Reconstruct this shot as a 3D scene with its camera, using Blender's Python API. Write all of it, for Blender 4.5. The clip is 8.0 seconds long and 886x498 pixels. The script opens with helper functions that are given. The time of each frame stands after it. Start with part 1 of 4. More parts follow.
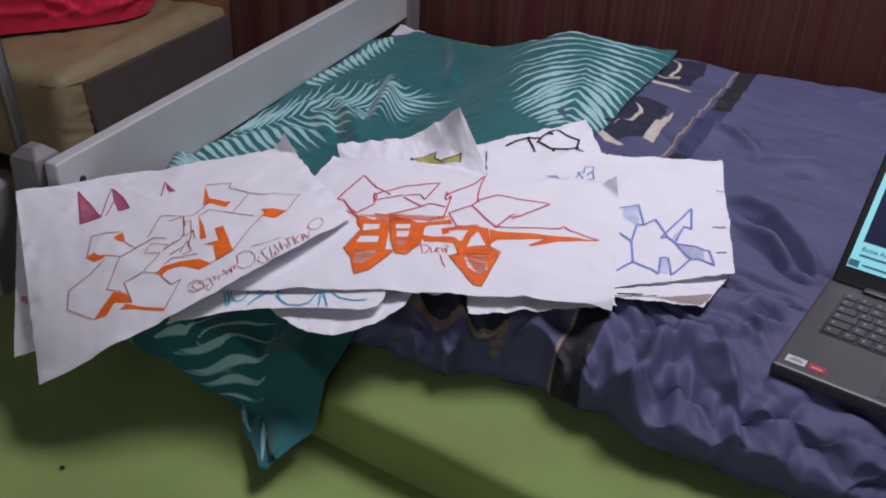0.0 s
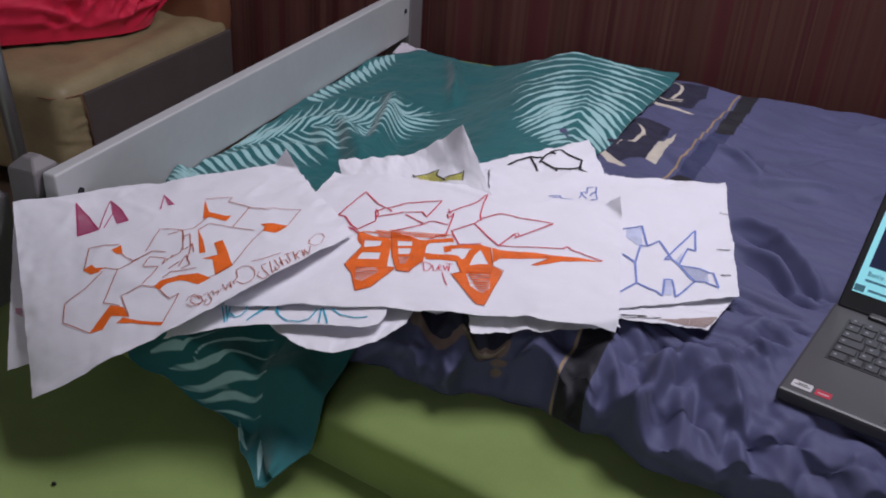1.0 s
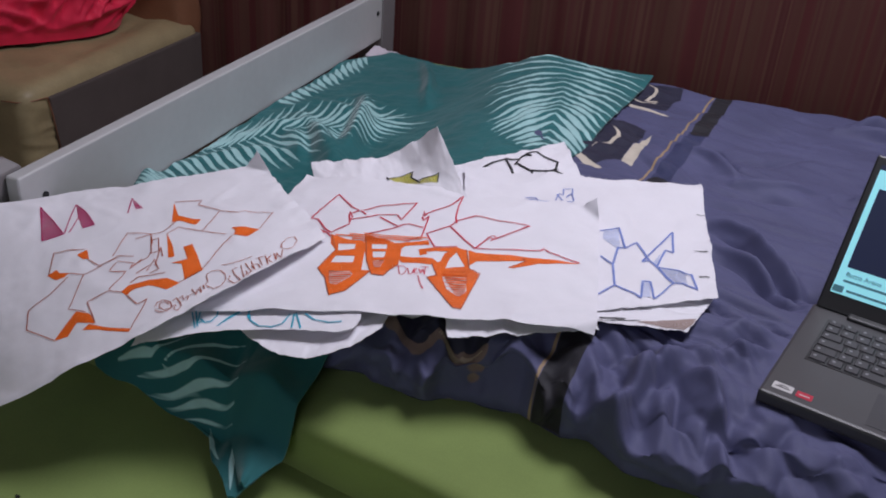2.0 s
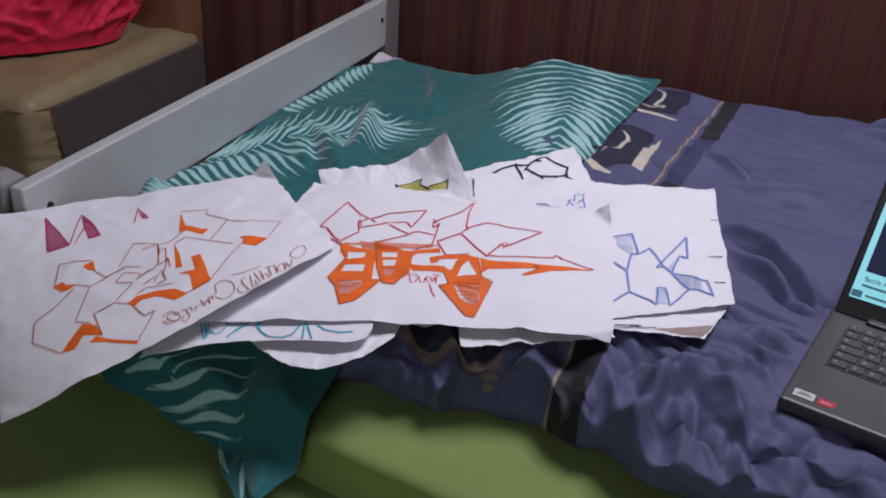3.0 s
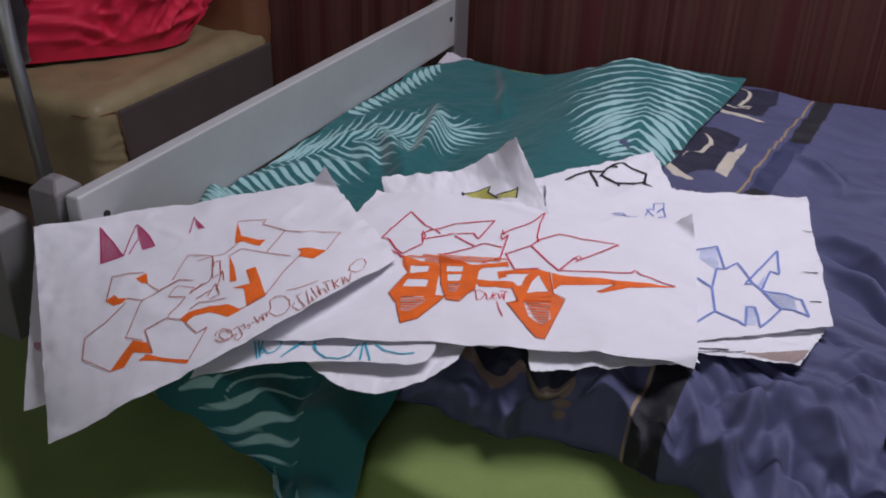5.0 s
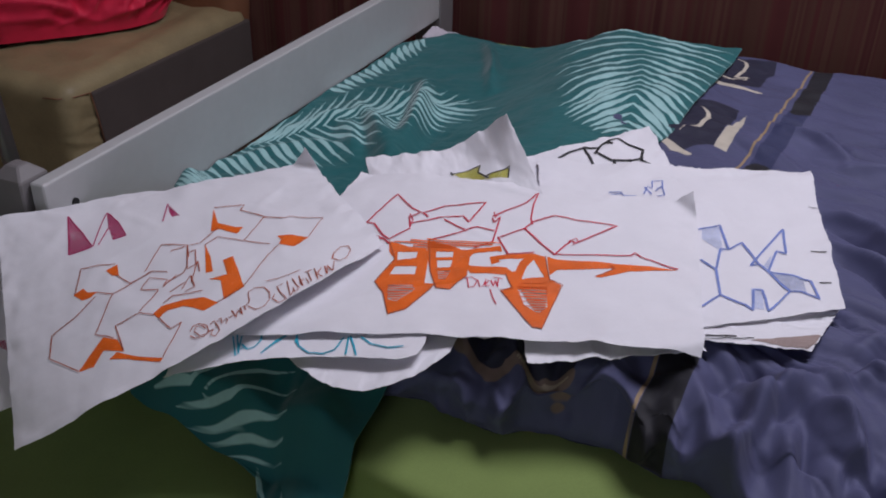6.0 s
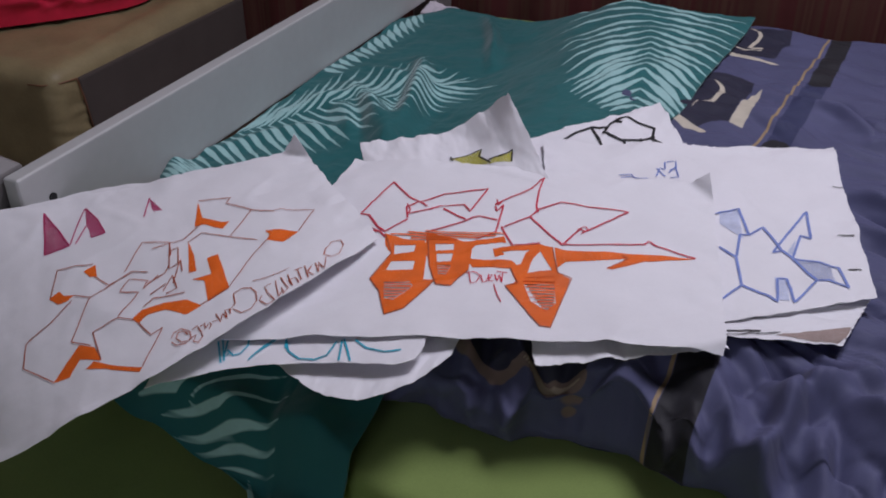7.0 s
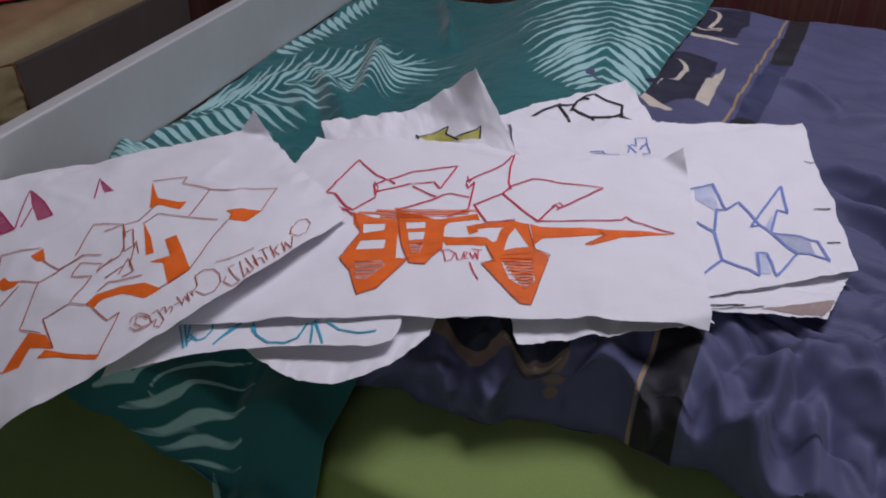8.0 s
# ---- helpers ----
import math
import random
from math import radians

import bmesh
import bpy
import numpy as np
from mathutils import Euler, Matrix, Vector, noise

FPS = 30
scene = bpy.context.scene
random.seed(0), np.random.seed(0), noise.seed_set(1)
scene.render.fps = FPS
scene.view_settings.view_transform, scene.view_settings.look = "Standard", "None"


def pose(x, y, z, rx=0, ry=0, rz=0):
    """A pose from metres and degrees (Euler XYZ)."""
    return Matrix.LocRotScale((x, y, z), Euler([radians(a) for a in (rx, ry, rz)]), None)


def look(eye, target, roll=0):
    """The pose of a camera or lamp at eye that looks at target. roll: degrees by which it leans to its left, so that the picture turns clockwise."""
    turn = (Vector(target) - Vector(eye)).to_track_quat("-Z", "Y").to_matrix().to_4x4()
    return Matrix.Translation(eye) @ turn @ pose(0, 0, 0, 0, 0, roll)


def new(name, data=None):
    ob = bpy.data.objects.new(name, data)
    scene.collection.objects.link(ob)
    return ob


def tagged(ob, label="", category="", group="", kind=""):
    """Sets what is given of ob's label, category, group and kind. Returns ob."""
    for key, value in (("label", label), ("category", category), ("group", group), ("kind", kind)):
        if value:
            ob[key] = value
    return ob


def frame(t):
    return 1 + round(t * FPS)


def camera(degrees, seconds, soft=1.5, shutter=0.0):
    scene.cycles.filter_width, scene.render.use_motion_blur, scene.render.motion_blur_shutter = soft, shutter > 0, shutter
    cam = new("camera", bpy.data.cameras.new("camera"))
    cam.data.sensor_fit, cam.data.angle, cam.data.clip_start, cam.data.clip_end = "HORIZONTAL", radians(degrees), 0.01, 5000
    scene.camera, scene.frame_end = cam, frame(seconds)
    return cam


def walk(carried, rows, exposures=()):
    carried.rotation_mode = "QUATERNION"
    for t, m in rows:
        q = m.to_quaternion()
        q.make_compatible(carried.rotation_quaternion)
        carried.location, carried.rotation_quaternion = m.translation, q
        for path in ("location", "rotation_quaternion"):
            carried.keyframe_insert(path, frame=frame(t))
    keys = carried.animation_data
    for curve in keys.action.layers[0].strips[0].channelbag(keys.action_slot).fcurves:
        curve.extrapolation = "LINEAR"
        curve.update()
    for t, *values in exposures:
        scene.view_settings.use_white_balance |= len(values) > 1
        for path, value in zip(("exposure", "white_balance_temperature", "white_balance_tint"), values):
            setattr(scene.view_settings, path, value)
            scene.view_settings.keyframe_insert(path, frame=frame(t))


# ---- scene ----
cam = camera(50.0, 8.0, 1.9)
PATH = [
    (0, (-0.127, -0.192, 1.159), (-0.742, 1.41, 0.132), 2.9),
    (0.5, (-0.126, -0.188, 1.164), (-0.748, 1.427, 0.163), 2.5),
    (1, (-0.141, -0.186, 1.149), (-0.754, 1.44, 0.159), 4.0),
    (1.5, (-0.146, -0.182, 1.137), (-0.732, 1.458, 0.153), 4.3),
    (2.8, (-0.165, -0.157, 1.127), (-0.708, 1.509, 0.162), 5.0),
    (3, (-0.168, -0.159, 1.124), (-0.737, 1.499, 0.162), 4.0),
    (3.5, (-0.163, -0.161, 1.131), (-0.75, 1.5, 0.185), 3.2),
    (4, (-0.17, -0.158, 1.124), (-0.83, 1.487, 0.197), 2.8),
    (4.2, (-0.166, -0.155, 1.128), (-0.845, 1.484, 0.205), 2.7),
    (5.5, (-0.213, -0.042, 1.084), (-0.918, 1.537, 0.081), 1.6),
    (6, (-0.219, -0.027, 1.077), (-0.891, 1.562, 0.065), 1.4),
    (6.5, (-0.225, 0.021, 1.054), (-0.898, 1.597, 0.024), -0.5),
    (7, (-0.241, 0.044, 1.055), (-0.915, 1.603, -0.001), -0.0),
    (7.5, (-0.247, 0.06, 1.015), (-0.844, 1.635, -0.064), -0.5),
    (8, (-0.279, 0.056, 1.016), (-0.84, 1.656, -0.045), 1.4),
]
walk(cam, [(t, look(eye, target, roll)) for t, eye, target, roll in PATH],
     [(0.0, 0.0), (4.2, -0.05), (5.5, -0.16), (7.0, -0.31), (8.0, -0.32)])

# ---- light: an overcast roof window over the bed and the dim room round it ----
world = bpy.data.worlds.new("sky")
scene.world = world
world.use_nodes = True
wn = world.node_tree.nodes
sky = wn.new("ShaderNodeTexSky")
sky.sky_type, sky.sun_disc, sky.sun_elevation, sky.sun_rotation = "NISHITA", False, radians(50), radians(20)
world.node_tree.links.new(sky.outputs[0], wn["Background"].inputs[0])
wn["Background"].inputs[1].default_value = 0.12

lamp_data = bpy.data.lights.new("skylight", "AREA")
lamp_data.shape, lamp_data.size, lamp_data.size_y = "RECTANGLE", 0.80, 0.75
lamp_data.energy, lamp_data.color = 37.0, (0.90, 0.88, 1.0)
skylight = new("skylight", lamp_data)
skylight.matrix_world = look((0.0, 1.50, 2.44), (-0.45, 0.95, 0.45))

# added weak fill from the south for front-facing surfaces; no source known there
fill_data = bpy.data.lights.new("fill_light", "AREA")
fill_data.shape, fill_data.size, fill_data.size_y = "RECTANGLE", 1.3, 1.2
fill_data.energy, fill_data.color = 12.0, (0.94, 0.94, 1.0)
fill_light = new("fill_light", fill_data)
fill_light.matrix_world = look((-0.3, -2.55, 1.55), (-0.3, 0.6, 0.6))


# ---- materials ----
def material(name, colour, rough=0.7, metal=0.0, spread=0.12, scale=8.0, fine=120.0, bump=0.15, fine_bump=0.1, sheen=0.0, spec=0.5):
    m = bpy.data.materials.new(name)
    m.use_nodes = True
    n, link = m.node_tree.nodes, m.node_tree.links.new
    b = n["Principled BSDF"]
    co = n.new("ShaderNodeTexCoord")
    big, small = n.new("ShaderNodeTexNoise"), n.new("ShaderNodeTexNoise")
    for tex, sc in ((big, scale), (small, fine)):
        tex.inputs["Scale"].default_value = sc
        tex.inputs["Detail"].default_value = 4.0
        link(co.outputs["Object"], tex.inputs["Vector"])
    add = n.new("ShaderNodeMath")
    add.operation = "MULTIPLY_ADD"
    link(small.outputs["Fac"], add.inputs[0])
    add.inputs[1].default_value = 0.4
    link(big.outputs["Fac"], add.inputs[2])
    ramp = n.new("ShaderNodeValToRGB")
    lo, hi = (tuple(min(1.0, c * k) for c in colour) + (1,) for k in (1 - spread, 1 + spread))
    ramp.color_ramp.elements[0].position, ramp.color_ramp.elements[0].color = 0.45, lo
    ramp.color_ramp.elements[1].position, ramp.color_ramp.elements[1].color = 0.95, hi
    link(add.outputs[0], ramp.inputs[0])
    link(ramp.outputs[0], b.inputs["Base Color"])
    b.inputs["Roughness"].default_value, b.inputs["Metallic"].default_value = rough, metal
    b.inputs["Specular IOR Level"].default_value = spec
    b.inputs["Sheen Weight"].default_value = sheen
    b1, b2 = n.new("ShaderNodeBump"), n.new("ShaderNodeBump")
    for bb, tex, st, dist in ((b1, big, bump, 0.004), (b2, small, fine_bump, 0.0006)):
        bb.inputs["Strength"].default_value, bb.inputs["Distance"].default_value = st, dist
        link(tex.outputs["Fac"], bb.inputs["Height"])
    link(b1.outputs[0], b2.inputs["Normal"])
    link(b2.outputs[0], b.inputs["Normal"])
    return m


def curtain_material():
    """Thin cloth with uneven upright stripes in dark reds and browns."""
    m = material("striped_curtain", (0.1, 0.03, 0.03), 0.9, spread=0.2, fine=400)
    n, link = m.node_tree.nodes, m.node_tree.links.new
    b = n["Principled BSDF"]
    co, sep, comb = n.new("ShaderNodeTexCoord"), n.new("ShaderNodeSeparateXYZ"), n.new("ShaderNodeCombineXYZ")
    link(co.outputs["Object"], sep.inputs[0])
    link(sep.outputs["X"], comb.inputs["X"])
    tex = n.new("ShaderNodeTexNoise")
    tex.inputs["Scale"].default_value, tex.inputs["Detail"].default_value, tex.inputs["Roughness"].default_value = 15, 2, 0.5
    link(comb.outputs[0], tex.inputs["Vector"])
    ramp = n.new("ShaderNodeValToRGB")
    ramp.color_ramp.interpolation = "EASE"
    stops = ((0.30, (0.096, 0.018, 0.019)), (0.42, (0.111, 0.022, 0.022)), (0.47, (0.111, 0.043, 0.030)), (0.53, (0.104, 0.027, 0.024)),
             (0.58, (0.126, 0.052, 0.036)), (0.64, (0.089, 0.018, 0.018)), (0.74, (0.118, 0.041, 0.033)))
    e = ramp.color_ramp.elements
    e[0].position, e[0].color = stops[0][0], (*stops[0][1], 1)
    e[1].position, e[1].color = stops[-1][0], (*stops[-1][1], 1)
    for p, c in stops[1:-1]:
        e.new(p).color = (*c, 1)
    link(tex.outputs["Fac"], ramp.inputs[0])
    link(ramp.outputs[0], b.inputs["Base Color"])
    return m


WHITE_WOOD = material("grey_white_lacquer", (0.50, 0.50, 0.505), 0.42, spread=0.06, scale=5, fine=60, bump=0.03, fine_bump=0.05)
POST_GREY = material("grey_post_lacquer", (0.21, 0.195, 0.20), 0.5, spread=0.08, scale=6, fine=60, bump=0.03)
GREEN = material("olive_green_jersey", (0.22, 0.30, 0.085), 0.95, spread=0.14, scale=7, fine=500, bump=0.3, fine_bump=0.3, sheen=0.2)
DUVET = material("slate_blue_cotton", (0.084, 0.087, 0.180), 0.70, spread=0.12, scale=9, fine=700, bump=0.35, fine_bump=0.3, sheen=0.06, spec=0.4)
DUVET_HEM = material("slate_blue_hem", (0.045, 0.047, 0.10), 0.85, spread=0.10, scale=60, fine=700, sheen=0.2)
BLACK_PRINT = material("black_print", (0.016, 0.015, 0.022), 0.85, spread=0.15, fine=600, sheen=0.2)
TEAL = material("teal_cotton", (0.008, 0.125, 0.132), 0.8, spread=0.13, scale=7, fine=700, bump=0.25, fine_bump=0.25, sheen=0.2)
TEAL_PLAIN = material("plain_teal_cotton", (0.008, 0.120, 0.128), 0.8, spread=0.13, scale=7, fine=700, bump=0.25, fine_bump=0.25, sheen=0.2)
LILAC = material("pale_lilac_sheet", (0.62, 0.56, 0.62), 0.9, fine=500, sheen=0.2)
PAPER = material("drawing_paper", (0.84, 0.822, 0.875), 0.75, spread=0.03, scale=14, fine=300, bump=0.32, fine_bump=0.08)
ORANGE = material("orange_marker", (0.90, 0.15, 0.012), 0.6, spread=0.16, scale=40, fine=300)
RUST = material("rust_liner", (0.42, 0.085, 0.04), 0.6, spread=0.2, scale=60, fine=300)
RED = material("crimson_marker", (0.62, 0.022, 0.060), 0.6, spread=0.2, scale=60, fine=300)
MAGENTA = material("magenta_marker", (0.50, 0.020, 0.14), 0.6, spread=0.2, scale=60, fine=300)
BLUE_INK = material("blue_marker", (0.20, 0.27, 0.62), 0.6, spread=0.2, scale=60, fine=300)
PALE_BLUE = material("pale_blue_marker", (0.60, 0.64, 0.83), 0.6, spread=0.15, scale=60, fine=300)
CYAN_INK = material("cyan_marker", (0.03, 0.40, 0.56), 0.6, spread=0.25, scale=60, fine=300)
BLACK_INK = material("black_marker", (0.018, 0.018, 0.022), 0.55, spread=0.2, scale=60, fine=300)
# shade of a bent paper edge, put into the colour
BROWN_SHADE = material("brown_bend_shade", (0.36, 0.27, 0.25), 0.7, spread=0.12, scale=30, fine=300)
YELLOW = material("yellow_marker", (0.62, 0.58, 0.12), 0.6, spread=0.15, scale=60, fine=300)
LEATHER = material("beige_leather", (0.35, 0.275, 0.15), 0.52, spread=0.16, scale=11, fine=160, bump=0.55, fine_bump=0.3)
BROWN_LEATHER = material("brown_leather", (0.26, 0.115, 0.062), 0.45, spread=0.15, scale=6, fine=160, bump=0.2, fine_bump=0.3)
DARK_CLOTH = material("dark_brown_upholstery", (0.098, 0.076, 0.070), 0.95, spread=0.12, scale=10, fine=500, fine_bump=0.3)
RED_CLOTH = material("crimson_satin", (0.78, 0.020, 0.072), 0.62, spread=0.12, scale=18, fine=500, bump=0.4, sheen=0.1, spec=0.35)
CHROME = material("brushed_steel", (0.60, 0.61, 0.63), 0.42, 1.0, spread=0.05)
LAPTOP_GREY = material("graphite_plastic", (0.055, 0.053, 0.058), 0.45, spread=0.06, scale=10, fine=900, bump=0.02, fine_bump=0.1)
KEY = material("key_plastic", (0.040, 0.038, 0.044), 0.5, spread=0.06, fine=600, bump=0.02)
KEY_PRINT = material("key_legend", (0.24, 0.24, 0.26), 0.6, spread=0.03)
BEZEL = material("black_bezel", (0.012, 0.012, 0.014), 0.4, spread=0.05)
STICKER = material("silver_sticker", (0.62, 0.60, 0.60), 0.4, spread=0.05)
STICKER_RED = material("red_sticker", (0.55, 0.020, 0.055), 0.4, spread=0.05)
HOLE = material("screw_hole", (0.010, 0.010, 0.012), 0.8)
WALL = material("dim_wall_paint", (0.42, 0.36, 0.33), 0.9, scale=3, fine=90)
CEILING = material("ceiling_paint", (0.55, 0.52, 0.50), 0.9, scale=3, fine=90)
FLOOR = material("dark_wood_floor", (0.07, 0.045, 0.03), 0.5, scale=4, fine=60)
CURTAIN = curtain_material()


def glow(name, colour, strength):
    m = material(name, colour, 0.3, spread=0.02)
    b = m.node_tree.nodes["Principled BSDF"]
    b.inputs["Emission Color"].default_value, b.inputs["Emission Strength"].default_value = (*colour, 1), strength
    return m


SCREEN_CYAN = glow("lit_page", (0.25, 0.62, 0.70), 0.58)
SCREEN_DARK = glow("lit_dark_picture", (0.012, 0.016, 0.040), 0.6)
SCREEN_INK = glow("lit_text", (0.06, 0.16, 0.20), 0.3)


# ---- mesh helpers ----
def thing(name, label, category, group="", kind=""):
    return tagged(new(name), label, category, group, kind)


def mesh_object(name, bm, mat, parent=None, smooth=False):
    bmesh.ops.recalc_face_normals(bm, faces=bm.faces)
    data = bpy.data.meshes.new(name)
    bm.to_mesh(data)
    bm.free()
    data.materials.append(mat)
    if smooth:
        data.shade_smooth()
    ob = new(name, data)
    ob.parent = parent
    return ob


def part(name, bm, mat, parent, label="", smooth=False):
    ob = mesh_object(name, bm, mat, parent, smooth)
    if label:
        ob["label"] = label
    return ob


def box(x0, x1, y0, y1, z0, z1, bevel=0.0, segments=2):
    bm = bmesh.new()
    bmesh.ops.create_cube(bm, size=1.0, matrix=Matrix.LocRotScale(((x0 + x1) / 2, (y0 + y1) / 2, (z0 + z1) / 2), None, (x1 - x0, y1 - y0, z1 - z0)))
    if bevel:
        bmesh.ops.bevel(bm, geom=bm.edges[:], offset=bevel, segments=segments, affect="EDGES", profile=0.6)
    return bm


def moved(bm, m):
    bmesh.ops.transform(bm, matrix=m, verts=bm.verts)
    return bm


def tube(points, radius, sides=12):
    """A round bar through the points."""
    bm = bmesh.new()
    rings = []
    for k, p in enumerate(points):
        a, b = Vector(points[max(k - 1, 0)]), Vector(points[min(k + 1, len(points) - 1)])
        q = (b - a).to_track_quat("Z", "Y").to_matrix()
        rings.append([bm.verts.new(Vector(p) + q @ Vector((radius * math.cos(t), radius * math.sin(t), 0))) for t in (2 * math.pi * i / sides for i in range(sides))])
    for r0, r1 in zip(rings, rings[1:]):
        for i in range(sides):
            bm.faces.new((r0[i], r0[(i + 1) % sides], r1[(i + 1) % sides], r1[i]))
    bm.faces.new(rings[0][::-1])
    bm.faces.new(rings[-1])
    return bm


def sheet_mesh(surf, nu, nv):
    """A grid over the unit square, laid on surf(u, v)."""
    bm = bmesh.new()
    rows = [[bm.verts.new(surf(i / nu, j / nv)) for i in range(nu + 1)] for j in range(nv + 1)]
    for j in range(nv):
        for i in range(nu):
            bm.faces.new((rows[j][i], rows[j][i + 1], rows[j + 1][i + 1], rows[j + 1][i]))
    return bm


def thicken(ob, depth):
    mod = ob.modifiers.new("thickness", "SOLIDIFY")
    mod.thickness, mod.offset = depth, -1.0
    crisp = ob.modifiers.new("crisp_edges", "EDGE_SPLIT")
    crisp.split_angle = radians(50)
    return ob


def smooth_step(a, b, x):
    t = min(1.0, max(0.0, (x - a) / (b - a)))
    return t * t * (3 - 2 * t)


def chain(rows, x):
    """Linear interpolation in rows of (x, value)."""
    for (x0, v0), (x1, v1) in zip(rows, rows[1:]):
        if x <= x1:
            t = max(0.0, (x - x0) / (x1 - x0))
            return v0 + (v1 - v0) * t
    return rows[-1][1]


def fbm(x, y, seed=0.0):
    return noise.fractal(Vector((x, y, seed)), 1.0, 2.0, 4)


def ribbon(bm, line, width, surf, lift, step=0.006, across=1, taper=False):
    """A flat stroke of that width along a line of plane points, laid on surf(x, y) and lifted."""
    pts = []
    for (ax, ay), (bx, by) in zip(line, line[1:]):
        n = max(1, int(math.hypot(bx - ax, by - ay) / step))
        pts += [(ax + (bx - ax) * k / n, ay + (by - ay) * k / n) for k in range(n)]
    pts.append(line[-1])
    last = None
    for k, (x, y) in enumerate(pts):
        (ax, ay), (bx, by) = pts[max(k - 1, 0)], pts[min(k + 1, len(pts) - 1)]
        d = math.hypot(bx - ax, by - ay) or 1.0
        nx, ny = -(by - ay) / d, (bx - ax) / d
        f = k / max(1, len(pts) - 1)
        w = width * (0.10 + 0.90 * min(1, 1.7 * f + 0.22) * min(1.0, 1.6 * (1 - f)) if taper else 1.0)
        row = []
        for c in range(across + 1):
            o = (c / across - 0.5) * w
            p = surf(x + nx * o, y + ny * o)
            row.append(bm.verts.new((p[0], p[1], p[2] + lift)))
        if last:
            for c in range(across):
                bm.faces.new((last[c], last[c + 1], row[c + 1], row[c]))
        last = row


def line_distance(xs, ys, lines):
    """For every place the signed distance to the edge of the nearest printed line; lines are (width, taper, points)."""
    best = np.full(xs.shape, 1.0)
    for width, taper, pts in lines:
        reach = width + 0.012
        px, py = [p[0] for p in pts], [p[1] for p in pts]
        near = np.nonzero((xs > min(px) - reach) & (xs < max(px) + reach) & (ys > min(py) - reach) & (ys < max(py) + reach))[0]
        if not len(near):
            continue
        x, y, found = xs[near], ys[near], best[near]
        for k, ((ax, ay), (bx, by)) in enumerate(zip(pts, pts[1:])):
            dx, dy = bx - ax, by - ay
            t = np.clip(((x - ax) * dx + (y - ay) * dy) / (dx * dx + dy * dy + 1e-12), 0, 1)
            f = (k + t) / (len(pts) - 1)
            w = width / 2 * ((0.12 + 0.88 * np.minimum(1, 2.2 * f + 0.2) * np.minimum(1.0, 1.7 * (1 - f))) if taper else 1.0)
            found = np.minimum(found, np.hypot(x - ax - t * dx, y - ay - t * dy) - w)
        best[near] = found
    return best


def area_distance(xs, ys, loop):
    """The signed distance to a closed outline, negative inside it."""
    best, inside = np.full(xs.shape, 1.0), np.zeros(xs.shape, bool)
    for (ax, ay), (bx, by) in zip(loop, loop[1:] + loop[:1]):
        dx, dy = bx - ax, by - ay
        t = np.clip(((xs - ax) * dx + (ys - ay) * dy) / (dx * dx + dy * dy), 0, 1)
        best = np.minimum(best, np.hypot(xs - ax - t * dx, ys - ay - t * dy))
        inside ^= ((ay > ys) != (by > ys)) & (xs < ax + dx * (ys - ay) / (dy or 1e-9))
    return np.where(inside, -best, best)


def print_layer(ob, name, colour, distance):
    """Print one colour on a cloth: the distances go to its vertices, and the cloth's material takes the colour where they are below zero."""
    layer = ob.data.attributes.new(name, "FLOAT", "POINT")
    layer.data.foreach_set("value", distance.astype(np.float32))
    tree = ob.data.materials[0].node_tree
    n, link = tree.nodes, tree.links.new
    b = n["Principled BSDF"]
    under = b.inputs["Base Color"].links[0].from_socket
    at, edge, mix = n.new("ShaderNodeAttribute"), n.new("ShaderNodeMapRange"), n.new("ShaderNodeMix")
    at.attribute_name = name
    edge.inputs["From Min"].default_value, edge.inputs["From Max"].default_value = 0.0005, -0.0005
    link(at.outputs["Fac"], edge.inputs["Value"])
    tex, tint = n.new("ShaderNodeTexNoise"), n.new("ShaderNodeMix")
    tex.inputs["Scale"].default_value, tex.inputs["Detail"].default_value = 55, 4
    link(n["Texture Coordinate"].outputs["Object"], tex.inputs["Vector"])
    tint.data_type = mix.data_type = "RGBA"
    link(tex.outputs["Fac"], tint.inputs["Factor"])
    tint.inputs["A"].default_value = (*(c * 0.84 for c in colour), 1)
    tint.inputs["B"].default_value = (*(min(1, c * 1.16) for c in colour), 1)
    link(edge.outputs["Result"], mix.inputs["Factor"])
    link(under, mix.inputs["A"])
    link(tint.outputs["Result"], mix.inputs["B"])
    link(mix.outputs["Result"], b.inputs["Base Color"])


def plan_of(ob):
    co = np.empty(len(ob.data.vertices) * 3, np.float32)
    ob.data.vertices.foreach_get("co", co)
    return co[0::3].astype(float), co[1::3].astype(float)


# ---- the room ----
BED_X, MATTRESS_Z, LOWER_Z, FRONT_Y, WALL_Y = -1.12, 0.38, 0.305, 0.605, 2.22
tagged(mesh_object("floor", box(-3.2, 3.0, -2.6, 2.5, -0.1, 0.0), FLOOR), "dark wooden floor under the bed and sofa", "floor", kind="structure")
tagged(mesh_object("wall_north", box(-3.2, 3.0, 2.34, 2.5, 0.0, 2.5), WALL), "dim wall behind the striped curtain", "wall", kind="structure")
# unseen wall; its opening is made up to go with the fill lamp
south = bmesh.new()
for x0, x1, z0, z1 in ((-3.2, -1.0, 0.0, 2.5), (0.4, 3.0, 0.0, 2.5), (-1.0, 0.4, 0.0, 0.9), (-1.0, 0.4, 2.2, 2.5)):
    bmesh.ops.create_cube(south, size=1.0, matrix=Matrix.LocRotScale(((x0 + x1) / 2, -2.675, (z0 + z1) / 2), None, (x1 - x0, 0.15, z1 - z0)))
tagged(mesh_object("wall_south", south, WALL), "plain painted wall with an opening added for the fill light", "wall", kind="structure")
